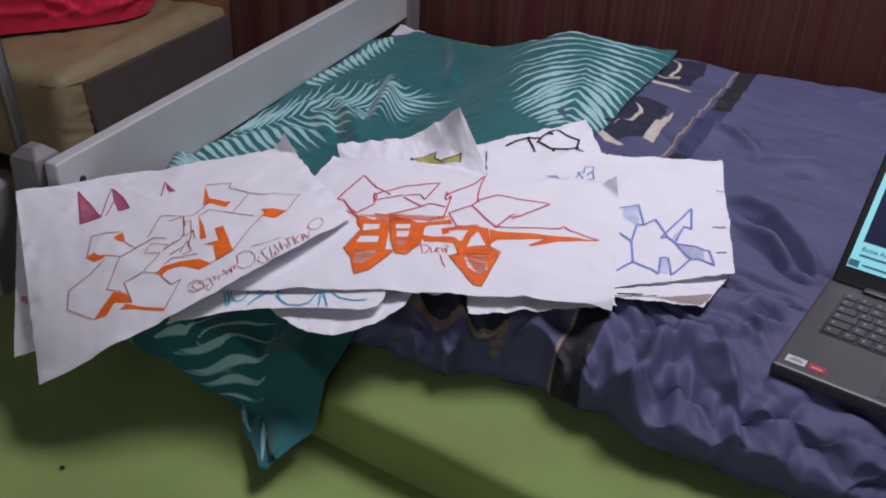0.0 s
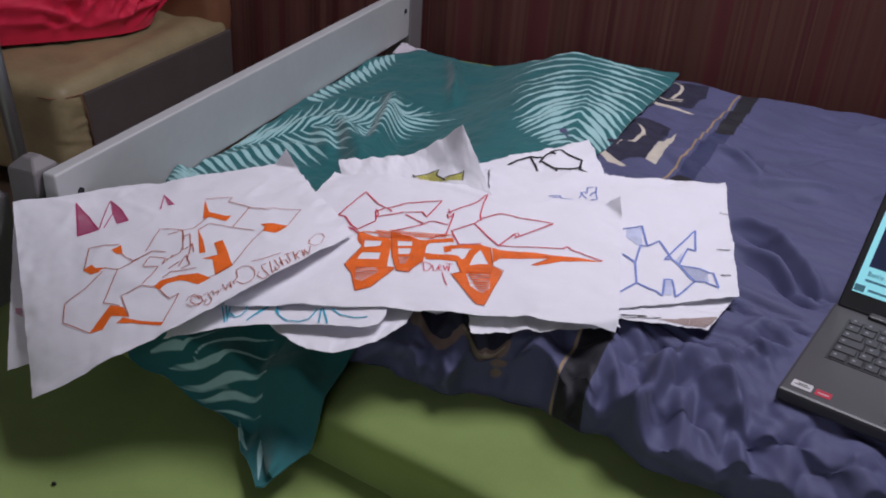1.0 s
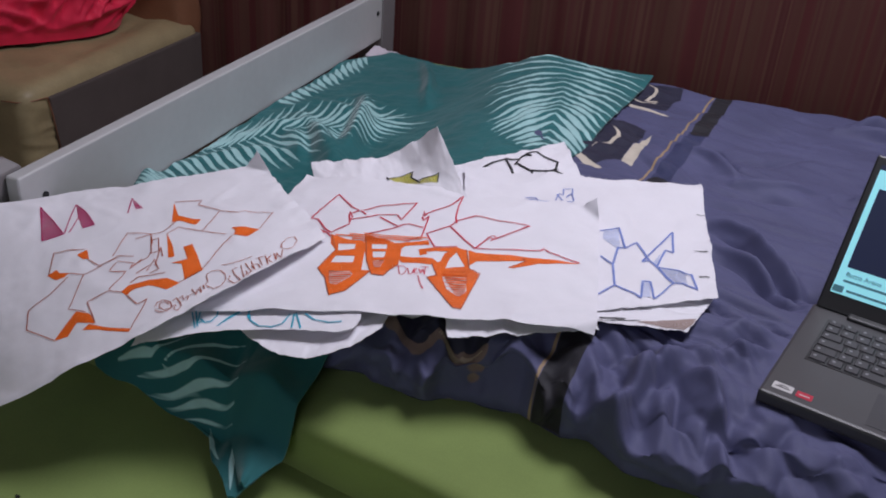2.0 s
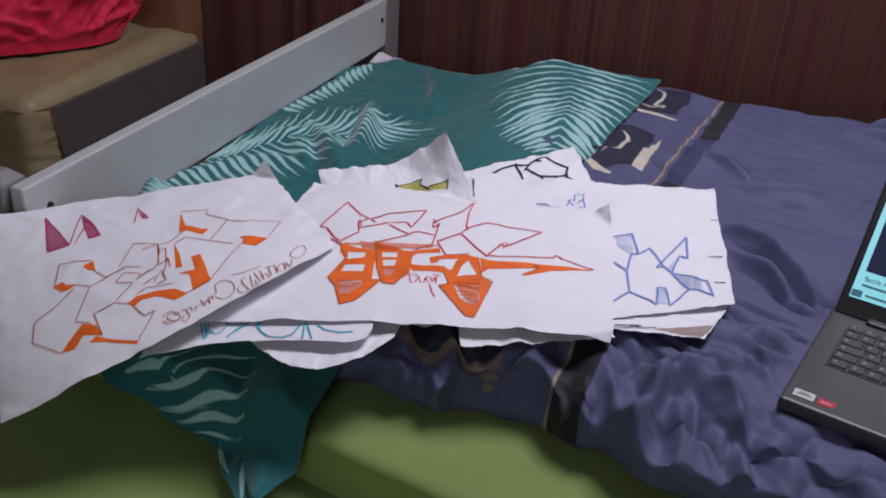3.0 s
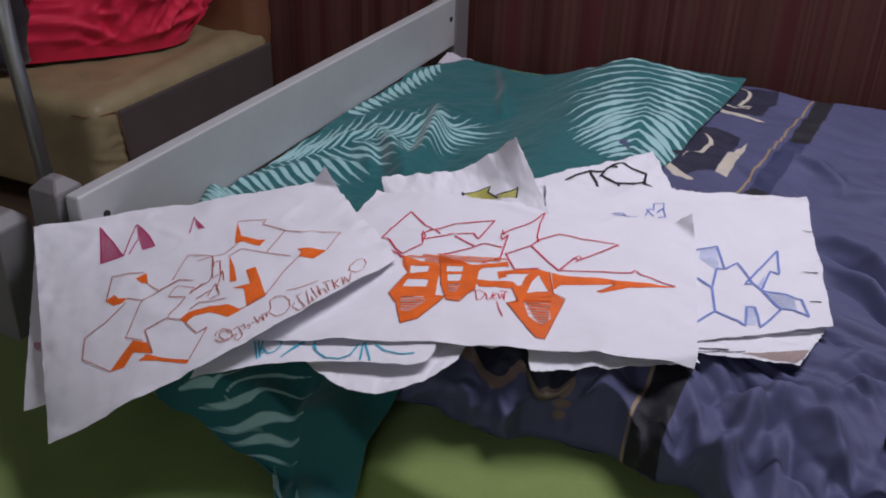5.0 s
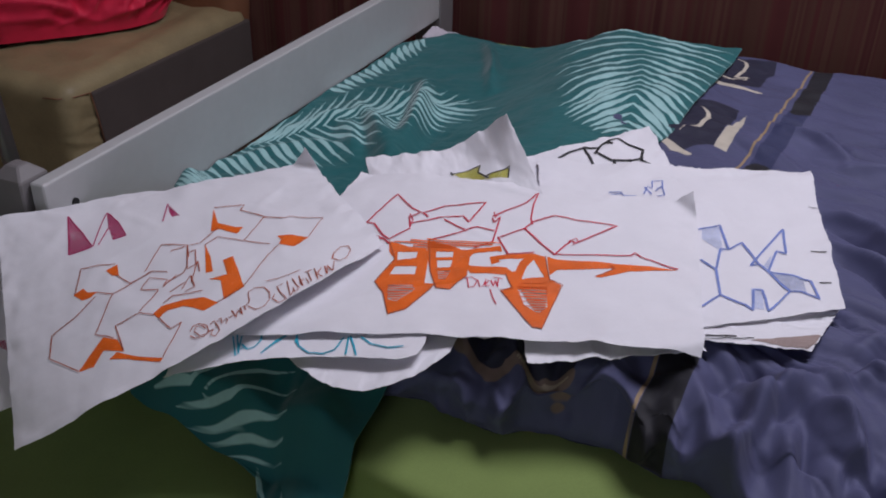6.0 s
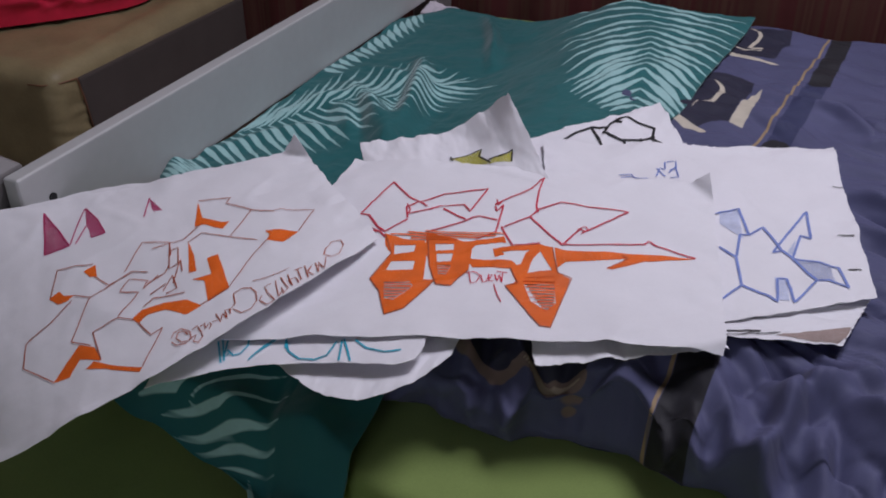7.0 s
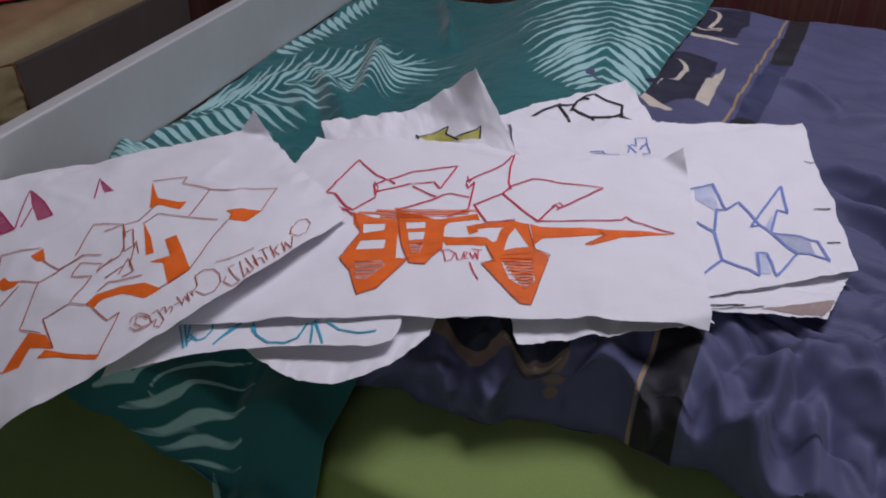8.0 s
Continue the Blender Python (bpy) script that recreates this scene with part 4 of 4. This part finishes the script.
def fill(key, mat, gap, *loops, turn=0.35):
    """Marker shading of the area between loops, in close parallel pen lines."""
    _, _, w, h = SHEETS[key]
    loops = [[(u * w, v * h) for u, v in loop] for loop in loops]
    bm = bmesh.new()
    area(bm, loops, gap, min(gap, 0.0013) * 0.99 if turn == 0.35 else gap * 0.45, on_sheet(key), 0.0006 if turn == 0.35 else 0.0016, turn)
    if bm.faces:
        inked(key, bm, mat)
    else:
        bm.free()

# strokes begin
# orange line drawing
fill("orange_line", MAGENTA, 0.0022, [(0.221, 0.923), (0.209, 0.719), (0.280, 0.728), (0.257, 0.817)])
fill("orange_line", MAGENTA, 0.0022, [(0.340, 0.910), (0.368, 0.827), (0.384, 0.741), (0.343, 0.739), (0.336, 0.822)])
fill("orange_line", MAGENTA, 0.0022, [(0.526, 0.878), (0.550, 0.781), (0.527, 0.786), (0.523, 0.813)])
stroke("orange_line", MAGENTA, 0.0018, [(0.221, 0.923), (0.209, 0.719), (0.284, 0.726), (0.338, 0.911)])
stroke("orange_line", MAGENTA, 0.0018, [(0.280, 0.728), (0.257, 0.817), (0.221, 0.923)])
stroke("orange_line", MAGENTA, 0.0018, [(0.299, 0.726), (0.335, 0.805)])
stroke("orange_line", MAGENTA, 0.0018, [(0.526, 0.878), (0.496, 0.770)])
stroke("orange_line", MAGENTA, 0.0018, [(0.340, 0.910), (0.368, 0.827), (0.384, 0.741), (0.343, 0.739)])
fill("orange_line", ORANGE, 0.0011, [(0.310, 0.573), (0.344, 0.586), (0.343, 0.529), (0.325, 0.534)])
fill("orange_line", ORANGE, 0.0011, [(0.210, 0.507), (0.239, 0.521), (0.249, 0.493), (0.277, 0.475), (0.257, 0.461), (0.233, 0.463), (0.217, 0.493)])
fill("orange_line", ORANGE, 0.0011, [(0.201, 0.165), (0.276, 0.256), (0.312, 0.221), (0.324, 0.158), (0.292, 0.186), (0.274, 0.201), (0.242, 0.159)])
fill("orange_line", ORANGE, 0.0011, [(0.285, 0.154), (0.306, 0.168), (0.413, 0.053), (0.405, 0.044), (0.332, 0.122)])
fill("orange_line", ORANGE, 0.0011, [(0.411, 0.261), (0.437, 0.286), (0.492, 0.272), (0.542, 0.232), (0.571, 0.177), (0.532, 0.172), (0.490, 0.234), (0.450, 0.247), (0.423, 0.232)])
fill("orange_line", ORANGE, 0.0011, [(0.617, 0.606), (0.650, 0.766), (0.645, 0.651), (0.687, 0.581), (0.706, 0.568), (0.682, 0.535), (0.643, 0.604)])
fill("orange_line", ORANGE, 0.0011, [(0.776, 0.415), (0.814, 0.379), (0.847, 0.315), (0.801, 0.291), (0.767, 0.343), (0.780, 0.373)])
fill("orange_line", ORANGE, 0.0011, [(0.618, 0.388), (0.646, 0.388), (0.642, 0.190), (0.587, 0.180), (0.594, 0.274), (0.568, 0.311), (0.614, 0.288)])
fill("orange_line", ORANGE, 0.0011, [(0.589, 0.524), (0.591, 0.430), (0.584, 0.344), (0.566, 0.353)])
stroke("orange_line", RUST, 0.0013, [(0.214, 0.505), (0.239, 0.623), (0.339, 0.590)])
stroke("orange_line", RUST, 0.0013, [(0.338, 0.529), (0.369, 0.464), (0.434, 0.485)])
stroke("orange_line", RUST, 0.0013, [(0.277, 0.471), (0.319, 0.431), (0.431, 0.491), (0.472, 0.450)])
stroke("orange_line", RUST, 0.0013, [(0.319, 0.431), (0.256, 0.285), (0.304, 0.231)])
stroke("orange_line", RUST, 0.0013, [(0.270, 0.452), (0.207, 0.397), (0.139, 0.351), (0.124, 0.269), (0.201, 0.165)])
stroke("orange_line", RUST, 0.0013, [(0.323, 0.159), (0.312, 0.284), (0.379, 0.290), (0.415, 0.254)])
stroke("orange_line", RUST, 0.0013, [(0.413, 0.053), (0.473, 0.164)])
stroke("orange_line", RUST, 0.0013, [(0.414, 0.501), (0.475, 0.616), (0.544, 0.558), (0.536, 0.481)])
stroke("orange_line", RUST, 0.0013, [(0.380, 0.296), (0.438, 0.370), (0.395, 0.406), (0.423, 0.454), (0.467, 0.404), (0.452, 0.373), (0.493, 0.410)])
stroke("orange_line", RUST, 0.0013, [(0.423, 0.232), (0.445, 0.163), (0.476, 0.164)])
stroke("orange_line", RUST, 0.0013, [(0.653, 0.769), (0.736, 0.727), (0.721, 0.697), (0.771, 0.587), (0.818, 0.522), (0.843, 0.527), (0.911, 0.410), (0.848, 0.320)])
stroke("orange_line", RUST, 0.0013, [(0.771, 0.587), (0.692, 0.470)])
stroke("orange_line", RUST, 0.0013, [(0.586, 0.517), (0.629, 0.553), (0.749, 0.376)])
stroke("orange_line", RUST, 0.0013, [(0.767, 0.343), (0.727, 0.303), (0.640, 0.188), (0.568, 0.181)])
stroke("orange_line", RUST, 0.0013, [(0.495, 0.556), (0.551, 0.553), (0.577, 0.544), (0.639, 0.613)])
stroke("orange_line", RUST, 0.0013, [(0.542, 0.546), (0.523, 0.417), (0.549, 0.420), (0.559, 0.508), (0.539, 0.502)])
stroke("orange_line", RUST, 0.0013, [(0.524, 0.338), (0.556, 0.441), (0.553, 0.375)])
stroke("orange_line", RUST, 0.0013, [(0.496, 0.325), (0.527, 0.379), (0.530, 0.307), (0.501, 0.311)])
stroke("orange_line", RUST, 0.0013, [(0.467, 0.392), (0.511, 0.407), (0.526, 0.433)])
stroke("orange_line", RUST, 0.0013, [(0.442, 0.296), (0.470, 0.317), (0.544, 0.267)])
stroke("orange_line", RUST, 0.0013, [(0.465, 0.334), (0.507, 0.355)])
for line in ([(0.524, 0.076), (0.517, 0.102), (0.505, 0.108), (0.497, 0.089), (0.506, 0.060), (0.524, 0.053), (0.538, 0.058)],
             [(0.488, 0.101), (0.495, 0.119), (0.514, 0.119), (0.529, 0.086), (0.529, 0.057), (0.515, 0.047), (0.493, 0.060), (0.486, 0.086)],
             [(0.536, 0.084), (0.548, 0.093), (0.552, 0.066), (0.553, 0.039), (0.540, 0.024), (0.532, 0.040), (0.540, 0.056)],
             [(0.554, 0.080), (0.564, 0.089), (0.564, 0.056), (0.575, 0.074), (0.577, 0.056), (0.571, 0.049)],
             [(0.581, 0.066), (0.592, 0.064)], [(0.594, 0.098), (0.597, 0.048), (0.608, 0.080), (0.613, 0.046), (0.614, 0.089), (0.625, 0.087), (0.623, 0.057)],
             [(0.622, 0.070), (0.640, 0.100), (0.646, 0.147), (0.664, 0.155), (0.684, 0.130), (0.692, 0.095), (0.684, 0.051), (0.667, 0.035), (0.646, 0.038), (0.631, 0.073)],
             [(0.728, 0.093), (0.712, 0.097), (0.714, 0.053), (0.719, 0.006), (0.700, 0.009), (0.691, 0.046), (0.699, 0.061)],
             [(0.695, 0.158), (0.725, 0.138), (0.782, 0.122)], [(0.740, 0.096), (0.729, 0.006), (0.745, 0.025)], [(0.754, 0.098), (0.756, 0.023), (0.744, 0.006), (0.744, 0.048)],
             [(0.771, 0.095), (0.767, 0.021), (0.767, 0.063), (0.783, 0.057), (0.783, 0.018)], [(0.788, 0.096), (0.807, 0.089), (0.796, 0.091), (0.791, 0.028)],
             [(0.813, 0.087), (0.807, 0.019), (0.810, 0.049), (0.830, 0.069), (0.813, 0.046), (0.821, 0.020)], [(0.837, 0.065), (0.832, 0.016), (0.845, 0.060), (0.847, 0.008), (0.865, 0.066)],
             [(0.863, 0.083), (0.872, 0.112), (0.899, 0.134), (0.918, 0.121), (0.918, 0.082), (0.897, 0.048), (0.877, 0.052), (0.866, 0.087), (0.878, 0.121)]):
    stroke("orange_line", RUST, 0.0011, line)

# orange red drawing
stroke("orange_red", RED, 0.0022, [(0.254, 0.585), (0.215, 0.515), (0.192, 0.540), (0.151, 0.612), (0.129, 0.615), (0.161, 0.832), (0.226, 0.731), (0.283, 0.680)])
stroke("orange_red", RED, 0.0022, [(0.252, 0.594), (0.233, 0.665), (0.310, 0.773), (0.415, 0.824), (0.393, 0.674), (0.372, 0.717), (0.322, 0.692), (0.247, 0.621)])
stroke("orange_red", RED, 0.0022, [(0.326, 0.673), (0.390, 0.624)])
stroke("orange_red", RED, 0.0022, [(0.316, 0.528), (0.421, 0.648), (0.469, 0.629)])
stroke("orange_red", RED, 0.0022, [(0.451, 0.712), (0.459, 0.685), (0.471, 0.724), (0.475, 0.554), (0.435, 0.505)])
stroke("orange_red", RED, 0.0022, [(0.449, 0.722), (0.527, 0.841), (0.553, 0.927), (0.548, 0.827), (0.553, 0.725), (0.563, 0.687)])
stroke("orange_red", RED, 0.0022, [(0.545, 0.657), (0.561, 0.707), (0.613, 0.755), (0.784, 0.740), (0.685, 0.586), (0.675, 0.603), (0.661, 0.569), (0.640, 0.497), (0.545, 0.657)])
stroke("orange_red", RED, 0.0022, [(0.484, 0.590), (0.525, 0.474), (0.588, 0.506)])
stroke("orange_red", RED, 0.0022, [(0.545, 0.657), (0.489, 0.591)])
stroke("orange_red", RED, 0.0022, [(0.635, 0.495), (0.827, 0.531), (0.839, 0.554), (0.854, 0.529), (0.946, 0.479)])
stroke("orange_red", RED, 0.0022, [(0.158, 0.522), (0.201, 0.516), (0.223, 0.485)])
fill("orange_red", ORANGE, 0.0011, [(0.219, 0.502), (0.272, 0.480), (0.319, 0.483), (0.337, 0.417), (0.358, 0.269), (0.385, 0.267), (0.346, 0.120), (0.312, 0.092), (0.276, 0.204), (0.242, 0.265), (0.253, 0.362), (0.256, 0.406), (0.233, 0.444)], [(0.254, 0.449), (0.302, 0.456), (0.307, 0.418), (0.263, 0.403)], [(0.267, 0.361), (0.320, 0.365), (0.325, 0.316), (0.266, 0.311)], [(0.276, 0.252), (0.329, 0.263), (0.342, 0.233), (0.314, 0.164), (0.292, 0.176)])
fill("orange_red", ORANGE, 0.0052, [(0.276, 0.252), (0.329, 0.263), (0.342, 0.233), (0.314, 0.164), (0.292, 0.176)], turn=0.06)
fill("orange_red", ORANGE, 0.0011, [(0.313, 0.527), (0.368, 0.515), (0.410, 0.489), (0.436, 0.442), (0.448, 0.323), (0.422, 0.242), (0.390, 0.243), (0.356, 0.344), (0.328, 0.445)], [(0.347, 0.464), (0.389, 0.475), (0.394, 0.440), (0.355, 0.426)], [(0.360, 0.410), (0.397, 0.419), (0.400, 0.371), (0.370, 0.364)], [(0.374, 0.344), (0.404, 0.351), (0.402, 0.300), (0.385, 0.300)])
fill("orange_red", ORANGE, 0.0052, [(0.374, 0.344), (0.404, 0.351), (0.402, 0.300), (0.385, 0.300)], turn=0.06)
fill("orange_red", ORANGE, 0.0052, [(0.224, 0.494), (0.323, 0.484), (0.422, 0.502), (0.501, 0.542), (0.491, 0.558), (0.328, 0.540)], turn=0.06)
fill("orange_red", ORANGE, 0.0011, [(0.426, 0.404), (0.445, 0.391), (0.534, 0.383), (0.562, 0.341), (0.542, 0.341), (0.454, 0.341)])
fill("orange_red", ORANGE, 0.0011, [(0.399, 0.486), (0.447, 0.504), (0.499, 0.532), (0.509, 0.489), (0.496, 0.494), (0.440, 0.475), (0.431, 0.432)])
fill("orange_red", ORANGE, 0.0011, [(0.483, 0.454), (0.586, 0.500), (0.581, 0.462), (0.508, 0.434), (0.514, 0.417), (0.495, 0.404)])
fill("orange_red", ORANGE, 0.0011, [(0.586, 0.500), (0.618, 0.481), (0.644, 0.326), (0.673, 0.299), (0.664, 0.183), (0.652, 0.062), (0.630, 0.066), (0.538, 0.251), (0.559, 0.272), (0.537, 0.344), (0.558, 0.366), (0.561, 0.438)], [(0.592, 0.456), (0.630, 0.340), (0.578, 0.319), (0.581, 0.399)], [(0.577, 0.259), (0.641, 0.274), (0.653, 0.177), (0.636, 0.141), (0.600, 0.182)])
stroke("orange_red", ORANGE, 0.0012, [(0.575, 0.293), (0.637, 0.307)])
stroke("orange_red", ORANGE, 0.0012, [(0.579, 0.243), (0.642, 0.262)])
stroke("orange_red", ORANGE, 0.0012, [(0.582, 0.219), (0.645, 0.237)])
stroke("orange_red", ORANGE, 0.0012, [(0.589, 0.196), (0.645, 0.212)])
stroke("orange_red", ORANGE, 0.0012, [(0.601, 0.174), (0.645, 0.187)])
fill("orange_red", ORANGE, 0.0052, [(0.574, 0.276), (0.643, 0.283), (0.651, 0.168), (0.634, 0.133)], turn=0.06)
fill("orange_red", ORANGE, 0.0011, [(0.622, 0.482), (0.647, 0.466), (0.831, 0.470), (0.950, 0.480), (0.825, 0.422), (0.764, 0.369), (0.748, 0.370), (0.793, 0.436), (0.655, 0.400), (0.640, 0.360)])
stroke("orange_red", RUST, 0.0012, [(0.219, 0.502), (0.256, 0.406), (0.242, 0.265), (0.276, 0.204), (0.312, 0.092), (0.346, 0.120), (0.385, 0.267)])
stroke("orange_red", RUST, 0.0012, [(0.316, 0.528), (0.356, 0.344), (0.390, 0.243), (0.422, 0.242), (0.448, 0.323)])
stroke("orange_red", RUST, 0.0012, [(0.537, 0.344), (0.563, 0.265), (0.538, 0.251), (0.630, 0.066), (0.652, 0.062), (0.664, 0.183), (0.675, 0.299), (0.644, 0.326), (0.618, 0.481)])
stroke("orange_red", RUST, 0.0012, [(0.748, 0.370), (0.793, 0.436), (0.779, 0.451)])
stroke("orange_red", RED, 0.0012, [(0.450, 0.311), (0.463, 0.255), (0.475, 0.262), (0.477, 0.296), (0.460, 0.313), (0.446, 0.306)])
stroke("orange_red", RED, 0.0012, [(0.479, 0.296), (0.487, 0.265), (0.496, 0.267), (0.495, 0.296)])
stroke("orange_red", RED, 0.0012, [(0.500, 0.280), (0.503, 0.302), (0.496, 0.304), (0.500, 0.272), (0.510, 0.270)])
stroke("orange_red", RED, 0.0012, [(0.508, 0.303), (0.518, 0.271), (0.519, 0.305), (0.527, 0.273)])
stroke("orange_red", RED, 0.0012, [(0.510, 0.320), (0.533, 0.317)])
stroke("orange_red", RED, 0.0012, [(0.524, 0.315), (0.528, 0.269)])
stroke("orange_red", RED, 0.0012, [(0.513, 0.254), (0.526, 0.207), (0.540, 0.170)])

# blue drawing
stroke("blue", BLUE_INK, 0.0032, [(0.546, 0.531), (0.625, 0.559), (0.641, 0.396), (0.611, 0.406), (0.584, 0.285), (0.538, 0.349)])
stroke("blue", BLUE_INK, 0.0032, [(0.584, 0.285), (0.581, 0.147), (0.514, 0.092)])
stroke("blue", BLUE_INK, 0.0032, [(0.641, 0.396), (0.690, 0.439), (0.735, 0.296), (0.702, 0.289), (0.845, 0.512), (0.838, 0.347), (0.806, 0.372), (0.763, 0.251), (0.902, 0.175), (0.916, 0.061), (0.862, 0.116), (0.819, 0.113), (0.763, 0.251)])
stroke("blue", BLUE_INK, 0.0032, [(0.735, 0.296), (0.763, 0.251)])
stroke("blue", BLUE_INK, 0.0032, [(0.581, 0.147), (0.681, 0.049), (0.699, 0.155), (0.727, 0.152), (0.734, 0.035), (0.819, 0.113)])
stroke("blue", BLUE_INK, 0.0032, [(0.527, 0.370), (0.476, 0.393)])
fill("blue", PALE_BLUE, 0.0014, [(0.561, 0.543), (0.623, 0.552), (0.620, 0.384), (0.588, 0.426), (0.554, 0.476)])
fill("blue", PALE_BLUE, 0.0014, [(0.691, 0.167), (0.725, 0.163), (0.721, 0.047), (0.679, 0.059)])
fill("blue", PALE_BLUE, 0.0014, [(0.747, 0.280), (0.786, 0.346), (0.767, 0.271)])
fill("blue", PALE_BLUE, 0.0020, [(0.754, 0.257), (0.808, 0.225), (0.877, 0.202), (0.880, 0.113), (0.820, 0.111)])
stroke("blue", BLUE_INK, 0.0017, [(0.372, 0.769), (0.388, 0.825), (0.407, 0.811), (0.408, 0.867), (0.447, 0.876), (0.445, 0.824), (0.421, 0.812)])
stroke("blue", BLUE_INK, 0.0017, [(0.416, 0.792), (0.441, 0.834), (0.448, 0.764), (0.419, 0.762)])
stroke("blue", BLUE_INK, 0.0017, [(0.378, 0.819), (0.401, 0.771)])
stroke("blue", BLUE_INK, 0.0017, [(0.247, 0.784), (0.290, 0.797), (0.301, 0.774), (0.343, 0.762)])
stroke("blue", BLUE_INK, 0.0017, [(0.254, 0.771), (0.297, 0.788)])
stroke("blue", BLACK_INK, 0.002, [(0.964, 0.714), (0.995, 0.704)])
stroke("blue", BLACK_INK, 0.002, [(0.925, 0.352), (0.980, 0.345)])
stroke("blue", BLACK_INK, 0.002, [(0.932, 0.159), (0.973, 0.150)])

for line in ([(0.151, 0.532), (0.182, 0.532), (0.209, 0.509)], [(0.138, 0.559), (0.164, 0.535)], [(0.231, 0.683), (0.247, 0.648), (0.250, 0.600)],
             [(0.449, 0.754), (0.457, 0.719), (0.465, 0.749)], [(0.665, 0.594), (0.683, 0.625), (0.692, 0.599), (0.677, 0.574)]):
    stroke("orange_red", RED, 0.0015, line)

# black drawing
stroke("black", BLACK_INK, 0.0045, [(0.425, 0.902), (0.591, 0.948), (0.669, 0.907), (0.690, 0.933), (0.785, 0.956), (0.894, 0.786), (0.852, 0.703), (0.905, 0.623)])
stroke("black", BLACK_INK, 0.0045, [(0.588, 0.935), (0.593, 0.775)])
stroke("black", BLACK_INK, 0.0045, [(0.636, 0.865), (0.698, 0.765), (0.799, 0.717), (0.871, 0.715)])
stroke("black", BLACK_INK, 0.0045, [(0.669, 0.907), (0.629, 0.868), (0.659, 0.835)])
stroke("black", BLACK_INK, 0.0045, [(0.710, 0.767), (0.706, 0.722)])
stroke("black", BLACK_INK, 0.0045, [(0.795, 0.732), (0.793, 0.680)])
stroke("black", BLACK_INK, 0.0045, [(0.716, 0.943), (0.744, 0.903)])

# yellow drawing
fill("yellow", YELLOW, 0.0018, [(0.511, 0.831), (0.701, 0.830), (0.678, 0.804), (0.709, 0.755), (0.570, 0.796)])
fill("yellow", YELLOW, 0.0018, [(0.712, 0.750), (0.737, 0.770), (0.875, 0.766), (0.835, 0.725)])
stroke("yellow", BLACK_INK, 0.0022, [(0.501, 0.827), (0.699, 0.835), (0.676, 0.809), (0.717, 0.754)])
stroke("yellow", BLACK_INK, 0.0022, [(0.715, 0.768), (0.789, 0.765), (0.876, 0.770), (0.839, 0.724)])
stroke("yellow", BLACK_INK, 0.0022, [(0.514, 0.840), (0.512, 0.812)])

# cyan drawing
for line in ([(0.244, 0.155), (0.302, 0.035)], [(0.262, 0.157), (0.312, 0.043)], [(0.286, 0.149), (0.303, 0.067), (0.322, 0.075)],
             [(0.371, 0.159), (0.383, 0.102), (0.369, 0.067), (0.339, 0.065), (0.304, 0.097)], [(0.409, 0.028), (0.450, 0.097), (0.499, 0.143)], [(0.420, 0.047), (0.484, 0.122)],
             [(0.521, 0.141), (0.529, 0.085), (0.555, 0.053)], [(0.542, 0.139), (0.523, 0.120), (0.550, 0.058), (0.598, 0.019), (0.652, 0.008), (0.692, 0.031), (0.708, 0.097)],
             [(0.733, 0.105), (0.753, 0.055), (0.774, 0.004)], [(0.727, 0.100), (0.735, 0.006)], [(0.773, 0.098), (0.813, 0.065), (0.875, 0.042), (0.927, 0.057)]):
    stroke("cyan", CYAN_INK, 0.0019, line)

# under left drawing
fill("under_left", MAGENTA, 0.0022, [(0.018, 0.326), (0.043, 0.307), (0.048, 0.255), (0.023, 0.290)])

# under right drawing; the brown fill paints the shade on its bent edge
fill("under_right", BROWN_SHADE, 0.0012, [(0.533, 0.081), (0.99, 0.37), (0.995, 0.15), (0.96, 0.02), (0.834, 0.030)])
stroke("under_right", BLACK_INK, 0.0022, [(0.209, 0.091), (0.429, 0.139)])
stroke("under_right", BLACK_INK, 0.0016, [(0.184, 0.010), (0.557, 0.126)])
# strokes end
